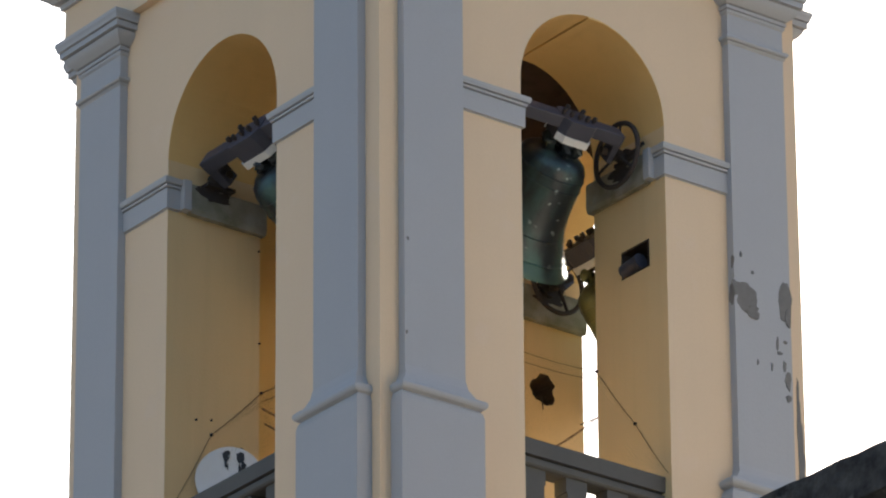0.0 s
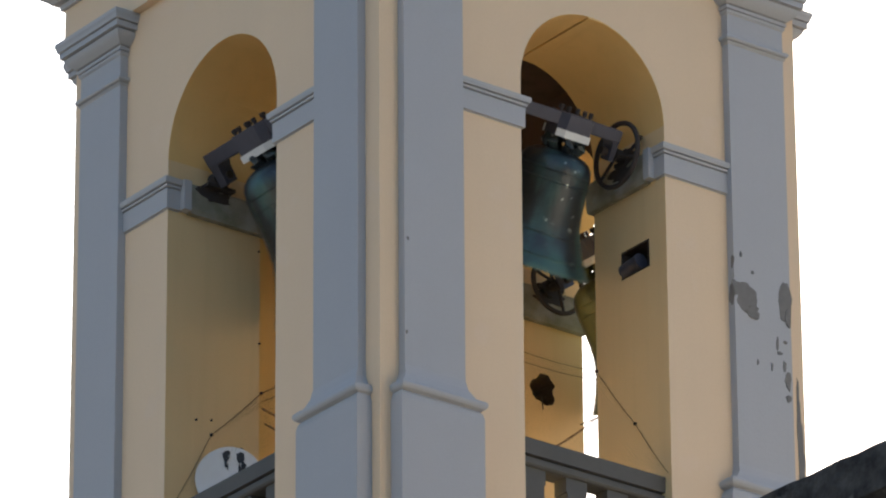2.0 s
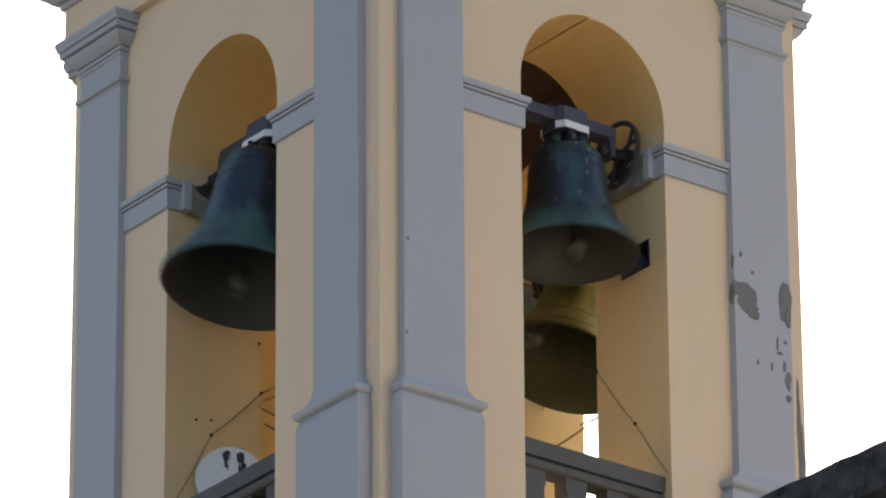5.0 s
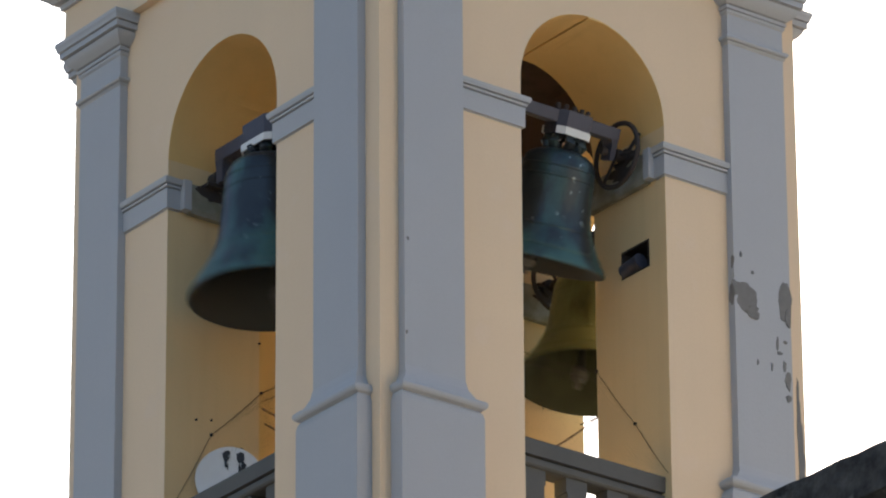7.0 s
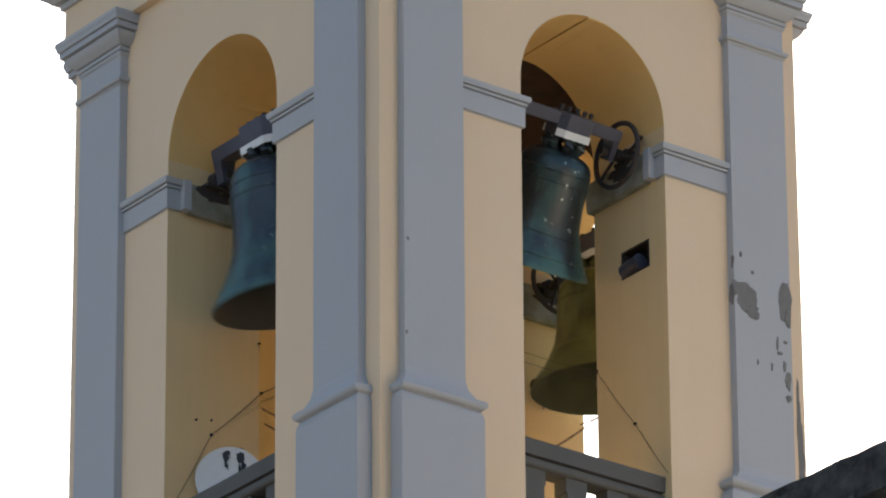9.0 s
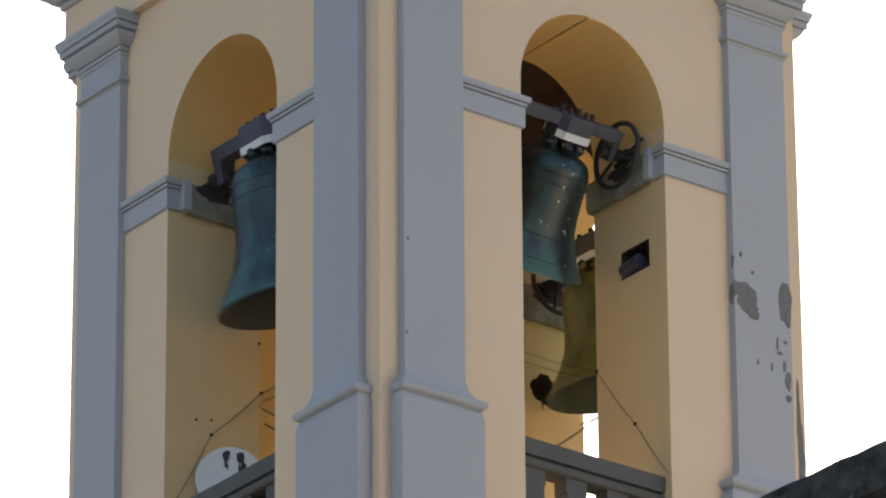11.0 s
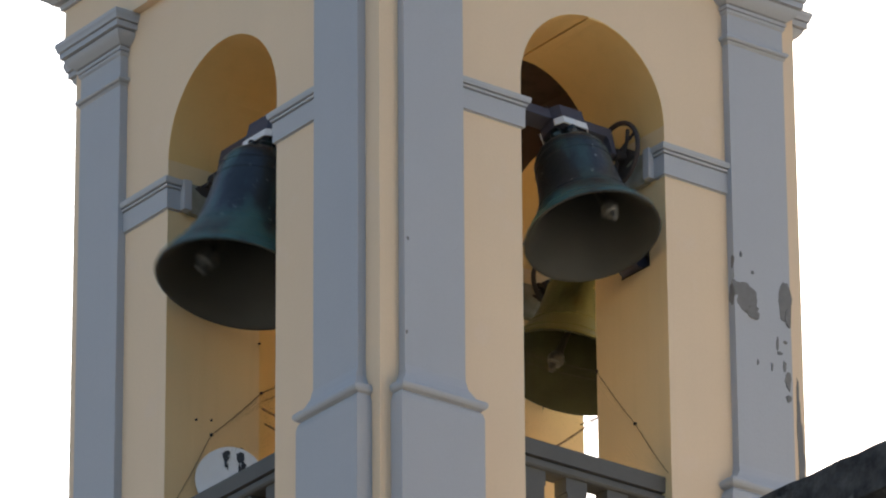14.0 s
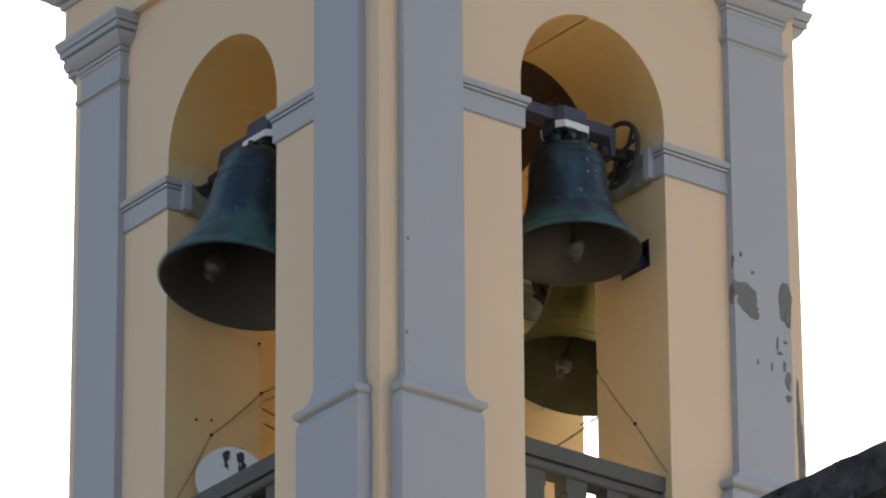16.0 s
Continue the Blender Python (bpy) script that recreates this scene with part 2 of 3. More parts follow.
def ragged_prism(centre, u, v, w, ru, rv, depth, n=56, jag=0.22, seed=1):
    """A prism of irregular outline, centred on a surface, for a broken hole or patch."""
    rnd = random.Random(seed)
    waves = [(k, rnd.random() * 6.28, jag * rnd.uniform(0.5, 1.0) / k ** 0.72) for k in (1, 2, 3, 4, 5, 7, 9, 13, 17, 23)]
    bm = bmesh.new()
    c, u, v, w = Vector(centre), Vector(u), Vector(v), Vector(w)
    n = max(n, 56)
    ring = []
    for i in range(n):
        a = 2 * math.pi * i / n
        k = max(0.45, 1 + sum(h * math.sin(f * a + p) for f, p, h in waves))
        ring.append(u * (ru * k * math.cos(a)) + v * (rv * k * math.sin(a)))
    loft(bm, [[c + p - w * depth for p in ring], [c + p + w * depth for p in ring]])
    return bm


def ring_course(name, z0, profile, mats, label=""):
    """A course round the whole tower; profile: (z, projection) points."""
    bm = bmesh.new()
    rings = []
    for z, o in profile:
        rings.append([(-o, -o, z), (S + o, -o, z), (S + o, S + o, z), (-o, S + o, z)])
    outer = [[bm.verts.new(p) for p in r] for r in rings]
    inner = [[bm.verts.new((min(max(p[0], 0.02), S - 0.02), min(max(p[1], 0.02), S - 0.02), p[2])) for p in r] for r in (rings[0], rings[-1])]
    rows = [inner[0], *outer, inner[1]]
    for a, b in zip(rows, rows[1:]):
        for i in range(4):
            bm.faces.new((a[i], a[(i + 1) % 4], b[(i + 1) % 4], b[i]))
    return part(name, bm, mats, tower, label)


def moulded(face, u0, u1, profile, base=-0.02, spread=(1, 1)):
    """A moulded block on a face: the profile gives (z, projection, spread sideways)."""
    P = FACES[face]
    bm = bmesh.new()
    s0, s1 = spread
    loft(bm, [[P(u0 - s0 * e, base, z), P(u1 + s1 * e, base, z), P(u1 + s1 * e, o, z), P(u0 - s0 * e, o, z)] for z, o, e in profile])
    return bm


def round_profile(zc, r, o, e, n=7):
    """Points of a half-round moulding from below to above."""
    return [(zc + r * math.sin(a), o + r * math.cos(a), e + r * math.cos(a)) for a in (math.pi * (i / (n - 1) - 0.5) for i in range(n))]


walls = {}
for f in FACES:
    bm = wall(f)
    walls[f] = part("wall", bm, [YELLOW, INNER, BOUNCE_JAMB, BOUNCE_OCHRE], tower, "pale yellow painted plaster wall with arched opening")
# niche with a lamp in the jamb, broken hole in a jamb
niche = bmesh.new()
add_box(niche, S - A - 0.1, S - A + 0.22, 0.205, 0.545, 22.15, 22.38)
carve(walls["south"], [niche])
carve(walls["east"], [ragged_prism((3.61, S - A, 22.256), (1, 0, 0), (0, 0, 1), (0, 1, 0), 0.128, 0.118, 0.30, jag=0.2, seed=5)])

for f in FACES:
    for side in (0, 1):
        u0 = MARGIN if side == 0 else S - MARGIN - PW
        u1 = u0 + PW
        spread = (0.6, 1.0) if side == 0 else (1.0, 0.6)
        shaft = part("pilaster", moulded(f, u0, u1, [(20.44, PP, 0), (24.68, PP, 0)]), GREY, tower, "blue-grey painted pilaster")
        prof = [(18.6, 0.135, 0.125), (20.30, 0.135, 0.125), (20.34, 0.128, 0.112), (20.365, 0.11, 0.095)]
        prof += round_profile(20.408, 0.036, 0.124, 0.105)
        prof += [(20.448, 0.115, 0.075), (20.483, 0.104, 0.04), (20.523, 0.088, 0.012), (20.593, PP + 0.002, 0.002)]
        part("pedestal", moulded(f, u0, u1, prof, spread=spread), GREY, shaft)
        z = 24.140
        part("astragal", moulded(f, u0, u1, [(z - 0.052, PP + 0.002, 0.002), (z - 0.036, PP + 0.016, 0.016), (z - 0.034, PP + 0.004, 0.004), (z - 0.024, PP + 0.004, 0.004)]
             + round_profile(z, 0.022, PP + 0.012, 0.012) + [(z + 0.03, PP + 0.002, 0.002)]), GREY, shaft)
        ovolo = [(24.427 + 0.092 * i / 7, 0.032 + 0.068 * math.sin(math.pi / 2 * i / 7)) for i in range(8)]
        steps = [(24.345, 0.003), (24.36, 0.016), (24.378, 0.016), (24.379, 0.005), (24.386, 0.005), (24.387, 0.024), (24.411, 0.026), (24.412, 0.010), (24.424, 0.010)]
        tops = [(24.521, 0.076), (24.530, 0.076), (24.531, 0.124), (24.577, 0.124), (24.578, 0.108), (24.585, 0.108), (24.586, 0.138), (24.611, 0.143), (24.635, 0.153), (24.664, 0.153)]
        part("capital", moulded(f, u0, u1, [(a, PP + e, e) for a, e in steps + ovolo + tops]), GREY, shaft)

ring_course("frieze", FRIEZE, [(24.668, 0.07), (25.07, 0.07)], YELLOW, "yellow plaster frieze")
ring_course("cornice", 25.04, [(25.051, 0.10), (25.095, 0.10), (25.096, 0.085), (25.104, 0.085), (25.105, 0.15), (25.125, 0.17), (25.16, 0.22), (25.18, 0.25), (25.26, 0.25), (25.30, 0.3), (25.36, 0.3)], GREY,
            "blue-grey moulded cornice")

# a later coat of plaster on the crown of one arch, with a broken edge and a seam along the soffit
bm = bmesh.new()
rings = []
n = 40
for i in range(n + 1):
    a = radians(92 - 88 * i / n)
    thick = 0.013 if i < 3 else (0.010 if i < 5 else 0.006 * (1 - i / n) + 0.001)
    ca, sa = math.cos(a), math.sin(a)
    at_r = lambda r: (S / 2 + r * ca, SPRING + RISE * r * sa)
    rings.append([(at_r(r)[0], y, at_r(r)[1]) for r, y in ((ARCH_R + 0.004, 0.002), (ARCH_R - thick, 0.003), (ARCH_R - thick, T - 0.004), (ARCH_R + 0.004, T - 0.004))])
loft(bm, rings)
part("soffit_coat", bm, BOUNCE_OCHRE, tower, "plaster coat with a seam along the soffit, bounced warmth in its ochre")

# impost bands, which turn into the jambs, and the concrete bearers behind them
BAND = [(BAND0 - 0.008, 0.003), (BAND0, 0.003), (BAND0 + 0.001, 0.022), (BAND0 + 0.163, 0.024), (BAND0 + 0.164, 0.010), (BAND0 + 0.172, 0.010), (BAND0 + 0.173, 0.036),
        (BAND0 + 0.190, 0.038), (BAND0 + 0.191, 0.018), (BAND0 + 0.199, 0.018), (BAND0 + 0.200, 0.050), (BAND0 + 0.225, 0.058), (BAND1, 0.058)]
TURN = 0.10
for f in FACES:
    P, a0 = FACES[f], OPEN[f]
    head = TURN + 0.074 if f in ("south", "west") else 0.004
    girth = 0.0 if f in ("south", "west") else 0.006
    for side in (0, 1):
        W = (lambda u: u) if side == 0 else (lambda u: S - u)
        bm = bmesh.new()
        loft(bm, [[P(W(MARGIN + PW - 0.01), -0.01, z), P(W(MARGIN + PW - 0.01), o, z), P(W(a0 + o), o, z), P(W(a0 + o), -TURN, z), P(W(a0 - 0.01), -TURN, z), P(W(a0 - 0.01), -0.01, z)]
                  for z, o in BAND])
        band = part("impost_band", bm, GREY, tower, "blue-grey moulded impost band")
        if f in ("south", "west"):
            bm = bmesh.new()
            loft(bm, [[P(W(a0 - 0.012), -TURN - 0.002, z), P(W(a0 + 0.075), -TURN - 0.002, z), P(W(a0 + 0.075), -TURN - 0.07, z), P(W(a0 - 0.012), -TURN - 0.07, z)] for z in (BAND0 + 0.004, BAND1 + 0.005)])
            part("end_block", bm, GREY, band)
        bm = bmesh.new()
        loft(bm, [[P(W(a0 - 0.012), -head, z), P(W(a0 + o), -head, z), P(W(a0 + o), -T - 0.02, z), P(W(a0 - 0.012), -T - 0.02, z)]
                  for z, o in ((BAND0 - 0.01 - 4 * girth, 0.05 + girth), (BAND0 + 0.03 - 4 * girth, 0.062 + girth), (BAND1 - 0.03, 0.062 + girth), (BAND1 - 0.01 + girth * 3, 0.055 + girth))])
        part("bearer", bm, CONCRETE, tower, "stained grey concrete bearer under a bell")

# closing parts of the tower
bm = bmesh.new()
add_box(bm, 0, S, 0, S, 0, FLOOR - 0.004)
part("shaft", bm, YELLOW, tower, "plain yellow plaster shaft")
bm = bmesh.new()
add_box(bm, 0.004, S - 0.004, 0.004, S - 0.004, TOP - 0.35, TOP + 0.2)
part("roof", bm, CONCRETE, tower)
bm = bmesh.new()
add_box(bm, T + 0.003, S - T - 0.003, T + 0.003, S - T - 0.003, 24.35, 24.5)
tagged(mesh_object("ceiling", bm, MASONRY), "dark brown masonry ceiling of the belfry", "ceiling", kind="structure")
bm = bmesh.new()
add_box(bm, T - 0.4, S - T + 0.4, T - 0.4, S - T + 0.4, FLOOR, FLOOR + 0.06)
tagged(mesh_object("floor", bm, CONCRETE), "grey concrete floor of the belfry", "floor", kind="structure")

# the ground
bm = bmesh.new()
bmesh.ops.create_grid(bm, x_segments=1, y_segments=1, size=2500)
tagged(mesh_object("ground", bm, GROUND), "worn grey stone paving round the tower", "ground", kind="structure")


def patch(x, z, rx, rz, seed, y=-PP, jag=0.26, proud=0.003):
    bm = ragged_prism((x, y, z), (1, 0, 0), (0, 0, 1), (0, 1, 0), rx, rz, proud, jag=jag, seed=seed)
    part("peeled_patch", bm, MORTAR, tower, "grey mortar where the paint has peeled")


for i, (x, z, rx, rz) in enumerate(((3.405, 21.965, 0.105, 0.115), (3.30, 22.03, 0.05, 0.055), (3.775, 22.03, 0.062, 0.165), (3.69, 21.66, 0.012, 0.05), (3.715, 21.60, 0.022, 0.014),
                                   (3.78, 21.40, 0.03, 0.065), (3.755, 21.50, 0.013, 0.045), (3.79, 21.246, 0.026, 0.026), (3.46, 22.20, 0.014, 0.012), (3.49, 21.47, 0.007, 0.02),
                                   (3.628, 21.47, 0.006, 0.03), (3.765, 21.70, 0.015, 0.012), (3.348, 22.32, 0.008, 0.022), (3.46, 21.88, 0.06, 0.055), (3.80, 21.93, 0.03, 0.07))):
    patch(x, z, rx, rz, 20 + i, jag=0.13 if rx > 0.06 else 0.26, proud=0.0025 + 0.0006 * i)
part("peeled_patch", ragged_prism((S - MARGIN - PW, -0.042, 22.0), (0, 1, 0), (0, 0, 1), (1, 0, 0), 0.036, 0.085, 0.003, jag=0.18, seed=81), MORTAR, tower)
part("peeled_patch", ragged_prism((S - MARGIN - PW, -0.058, 22.25), (0, 1, 0), (0, 0, 1), (1, 0, 0), 0.018, 0.05, 0.003, jag=0.25, seed=82), MORTAR, tower)
patch(3.86, 22.10, 0.040, 0.075, 83, y=-0.0015, jag=0.2)
part("crack", ragged_prism((MARGIN - 0.062, -0.10, 20.17), (0, 1, 0), (0, 0, 1), (1, 0, 0), 0.006, 0.06, 0.012, jag=0.35, seed=91), MASONRY, tower)
for i, (x, z) in enumerate(((0.19, 20.85), (0.20, 21.6))):
    patch(x, z, 0.010, 0.016, 95 + i)
patch(3.935, 21.22, 0.018, 0.27, 61, y=-0.0015, jag=0.3)
patch(3.955, 20.78, 0.030, 0.22, 62, y=-0.0015, jag=0.3, proud=0.004)


# ---- bells ----
def bell(name, radius, lip, height, bronze, inside, ends, gudgeons, wheel, label, base):
    """A bell on its headstock. Origin on the swing axis, which is local x; the mouth is down. ends: the axis's two ends."""
    ob = tagged(new(name), label, "bell", "bells of the tower")
    ob.matrix_basis = base
    z0, k = -lip, radius
    outer = [(1.0, 0.0), (0.995, 0.02), (0.955, 0.05), (0.90, 0.095), (0.84, 0.15), (0.775, 0.22), (0.70, 0.30), (0.64, 0.40), (0.60, 0.52),
             (0.575, 0.65), (0.555, 0.77), (0.54, 0.84), (0.515, 0.895), (0.465, 0.94), (0.38, 0.972), (0.27, 0.992), (0.12, 1.0), (0.0, 1.0)]
    inner = [(1.0, 0.0), (0.97, -0.002), (0.93, 0.012), (0.87, 0.06), (0.78, 0.14), (0.70, 0.24), (0.60, 0.36), (0.55, 0.52), (0.52, 0.68), (0.50, 0.80), (0.44, 0.88), (0.3, 0.93), (0.0, 0.94)]
    bm = bmesh.new()
    lathe(bm, [(r * k, z0 + h * height) for r, h in outer], 64)
    body = part("bell_body", bm, bronze, ob, smooth=True)
    bm = bmesh.new()
    lathe(bm, [(r * k, z0 + h * height) for r, h in inner], 64)
    part("bell_inside", bm, inside, body, "dark inside of the bell", smooth=True)
    for h in (0.115, 0.30, 0.74, 0.83):
        rr = np.interp(h, [p[1] for p in outer], [p[0] for p in outer]) * k
        bm = bmesh.new()
        lathe(bm, [(rr - 0.004, z0 + h * height - 0.009), (rr + 0.006, z0 + h * height - 0.004), (rr + 0.006, z0 + h * height + 0.004), (rr - 0.006, z0 + h * height + 0.009)], 64)
        part("moulding", bm, bronze, body, smooth=True)
    crown = z0 + height
    for a in range(6):
        bm = bmesh.new()
        ca, sa = math.cos(a * math.pi / 3 + 0.3), math.sin(a * math.pi / 3 + 0.3)
        hh = 0.014 - crown + 0.01
        tube(bm, [(ca * (0.06 + 0.15 * k * math.sin(t * math.pi * 0.95)), sa * (0.06 + 0.15 * k * math.sin(t * math.pi * 0.95)), crown - 0.01 + hh * t) for t in (0, 0.15, 0.3, 0.5, 0.7, 0.85, 1.0)], 0.042 * k / 0.52)
        part("crown_loop", bm, bronze, ob, smooth=True)
    s = k / 0.52
    e0, e1 = ends
    half, front, rear = (0.20 if s > 1.15 else 0.155), -0.14, 0.12

    def bulged(z0, z1, grow=0.0):
        """A block that bulges in plan, over the crown."""
        bm = bmesh.new()
        plan = [(-half - grow, -0.08), (-half * 0.7, front - grow), (half * 0.7, front - grow), (half + grow, -0.08), (half + grow, 0.08), (half * 0.7, rear + grow), (-half * 0.7, rear + grow), (-half - grow, 0.08)]
        loft(bm, [[(x, y, z) for x, y in plan] for z in (z0, z1)])
        return bm

    for flip in (1, -1):
        face_y = front if flip == 1 else -rear
        line = [(-half, -0.08), (-half * 0.7, face_y), (half * 0.7, face_y), (half, -0.08)]
        bm = bmesh.new()
        loft(bm, [[(x * g, flip * (y - o), z) for o, z, g in ((0.0, 0.008, 1.0), (0.012, 0.008, 1.04), (0.012, 0.066, 1.04), (0.0, 0.066, 1.0))] for x, y in line])
        part("clamp_plate", bm, WHITE, ob, "white painted clamp plate")
    part("beam_block", bulged(0.012, 0.192 * s), STEEL, ob, "thick middle of the steel headstock")
    part("beam", bevelled_box(e0 + 0.0, e1 - 0.0, -0.075, 0.075, 0.090 * s, 0.186 * s, 0.01), STEEL, ob, "dark steel headstock beam")
    for sgn, e, g in ((-1, e0, gudgeons[0]), (1, e1, gudgeons[1])):
        bm = bmesh.new()
        x0, x1 = e - sgn * (0.09 if abs(e) > 0.5 else 0.05), e
        loft(bm, [[(x0 - sgn * 0.03, -0.074, 0.116 * s), (x1 - sgn * 0.004, -0.074, 0.116 * s), (x1 - sgn * 0.004, 0.074, 0.116 * s), (x0 - sgn * 0.03, 0.074, 0.116 * s)],
                  [(x0, -0.065, 0.06 * s), (x1 + sgn * 0.0, -0.065, 0.06 * s), (x1, 0.065, 0.06 * s), (x0, 0.065, 0.06 * s)],
                  [(x0 + sgn * 0.01, -0.06, -0.06), (x1, -0.06, -0.06), (x1, 0.06, -0.06), (x0 + sgn * 0.01, 0.06, -0.06)]])
        part("end_leg", bm, STEEL, ob)
        bm = bmesh.new()
        tube(bm, [(e - sgn * 0.10, 0, 0), (g + sgn * 0.045, 0, 0)], 0.032, 16)
        part("gudgeon", bm, RUST, ob, smooth=True)
    for x, y, z in ((-0.95, -0.03, 0.192), (-0.55, -0.05, 0.192), (-0.05, -0.05, 0.192), (0.42, -0.05, 0.192), (0.88, -0.03, 0.192), (-0.5, 0.06, 0.192), (0.45, 0.06, 0.192)):
        x *= half / s
        bm = bmesh.new()
        z *= s
        lathe(bm, [(0, z - 0.005), (0.013, z - 0.005), (0.013, z + 0.012), (0.021, z + 0.012), (0.021, z + 0.045), (0.013, z + 0.05), (0, z + 0.05)], 6, Matrix.Translation((x * s, y, 0)))
        part("bolt", bm, RUST, ob)
    if wheel:
        wx, wr = wheel
        bm = bmesh.new()
        tube(bm, [(wx + 0.06, 0, 0), (wx + 0.075, -0.07, 0.11), (wx + 0.08, -0.11, 0.20)], 0.016)
        part("lever", bm, RUST, ob, smooth=True)
        rim = part("wheel", ring_wheel(wx, wr), RUST, ob, "black iron drive wheel", smooth=True)
        for a in range(3):
            bm = bmesh.new()
            an = a * math.pi * 2 / 3 + 0.9
            tube(bm, [(wx, 0, 0), (wx, wr * math.cos(an), wr * math.sin(an))], 0.013)
            part("spoke", bm, RUST, rim, smooth=True)
    bm = bmesh.new()
    cl = lip + 0.04 + crown - 0.06 * height
    lathe(bm, [(0, 0), (0.02, 0), (0.022, -cl * 0.6), (0.03, -cl * 0.82), (0.045, -cl * 0.87), (0, -cl * 0.875)], 20)
    clap = part("clapper", bm, INSIDE, ob, "dark iron clapper", smooth=True)
    bm = bmesh.new()
    lathe(bm, [(0, -cl * 0.868), (0.05, -cl * 0.875), (0.068, -cl * 0.92), (0.055, -cl * 0.97), (0.03, -cl * 0.985), (0.026, -cl * 1.05), (0, -cl * 1.06)], 20)
    part("ball", bm, WEAR, clap, "worn grey clapper ball", smooth=True)
    clap.matrix_basis = pose(0, 0, crown - 0.06 * height)
    return ob, clap


def ring_wheel(x, r):
    bm = bmesh.new()
    n = 40
    for dx, rr in ((0, 0.020),):
        tube(bm, [(x + dx, r * math.cos(2 * math.pi * i / n), r * math.sin(2 * math.pi * i / n)) for i in range(n)], rr, 10, closed=True)
    lathe(bm, [(0, -0.03), (0.05, -0.03), (0.05, 0.03), (0, 0.03)], 16, Matrix.Translation((x, 0, 0)) @ pose(0, 0, 0, 0, 90, 0))
    return bm


LEFT = pose(0.420, 1.984, 23.150, 0, 0, -90)
RIGHT = pose(2.044, 0.398, 23.107)
BACK = pose(3.606, 2.0, 23.080, 0, 0, 90)
bell_west, clap_west = bell("bell", 0.622, 1.224, 1.155, VERDIGRIS, INSIDE, (-0.60, 0.58), (-0.655, 0.62), None, "large green-patinated bronze bell swinging under a dark steel headstock", LEFT)
bell_south, clap_south = bell("bell", 0.525, 0.982, 0.888, TEAL, INSIDE, (-0.60, 0.44), (-0.66, 0.62), (0.50, 0.255), "green-patinated bronze bell with drive wheel swinging in the arch", RIGHT)
bell_east, clap_east = bell("bell", 0.585, 1.053, 0.965, OLIVE, OLIVE_INSIDE, (-0.58, 0.42), (-0.62, 0.62), (0.49, 0.245), "olive bronze bell swinging in the far arch", BACK)

# bearings on the bearers
for base, ends in ((LEFT, (-0.655, 0.62)), (RIGHT, (-0.66, 0.62)), (BACK, (-0.62, 0.62))):
    for e in ends:
        z = base.translation.z
        b = tagged(new("bearing_block"), "black greasy iron bearing on the bearer", "bearing", "bell bearings")
        b.matrix_basis = Matrix.Translation(base @ Vector((e, 0, 0))) @ base.to_3x3().to_4x4()
        b.matrix_basis.translation.z = BAND1 - 0.01
        dz = z - BAND1 + 0.01
        part("base_plate", bevelled_box(-0.05, 0.05, -0.13, 0.13, 0.0, 0.03, 0.006), RUST, b)
        bm = bmesh.new()
        tube(bm, [(-0.045, 0, dz), (0.045, 0, dz)], 0.075, 16)
        part("housing", bm, RUST, b, smooth=True)


# black grease run down the bearers under the bearings
for i, (c, along_x) in enumerate((((0.40, S - OPEN["west"] - 0.062, 23.01), True), ((S - A - 0.062, 0.42, 23.00), False), ((3.60, S - A - 0.068, 23.0), True))):
    u, w = ((1, 0, 0), (0, 1, 0)) if along_x else ((0, 1, 0), (1, 0, 0))
    part("grease_stain", ragged_prism(c, u, (0, 0, 1), w, 0.15, 0.055, 0.003, jag=0.3, seed=70 + i), RUST, tower, "black grease stain on the concrete")


# ---- railings in the arches ----
def railing(face):
    P, a0 = FACES[face], OPEN[face]
    r = tagged(new("balustrade"), "dark grey painted balustrade across the arch", "balustrade", "balustrades of the arches")
    r.location.z = 0.025
    d0 = -0.10
    bm = bmesh.new()
    prof = [(-0.02, 20.145), (0.0, 20.15), (0.012, 20.165), (0.012, 20.205), (0.002, 20.215), (-0.02, 20.217), (-0.02, 20.229), (0.022, 20.231), (0.03, 20.345), (0.02, 20.358), (-0.20, 20.358), (-0.21, 20.34), (-0.21, 20.24), (-0.19, 20.16)]
    loft(bm, [[P(u, d0 + o, z) for o, z in prof] for u in (a0 - 0.006, S - a0 + 0.006)])
    part("handrail", bm, RAIL, r)
    n = 4
    for i in range(n):
        u = a0 + 0.29 + 0.385 * (i - 0.28)
        bm = bmesh.new()
        loft(bm, [[P(u - w, d0 - 0.02, z), P(u + w, d0 - 0.02, z), P(u + w, d0 - 0.16, z), P(u - w, d0 - 0.16, z)]
                  for z, w in ((SILL, 0.10), (SILL + 0.06, 0.10), (SILL + 0.065, 0.085), (20.03, 0.085), (20.035, 0.097), (20.14, 0.097), (20.16, 0.097))])
        part("baluster", bm, RAIL, r)
    bm = bmesh.new()
    loft(bm, [[P(a0 + 0.002, d0 + 0.05, z), P(S - a0 - 0.002, d0 + 0.05, z), P(S - a0 - 0.002, d0 - 0.25, z), P(a0 + 0.002, d0 - 0.25, z)] for z in (FLOOR - 0.01, SILL + 0.004)])
    part("plinth", bm, RAIL, r)


for f in FACES:
    railing(f)

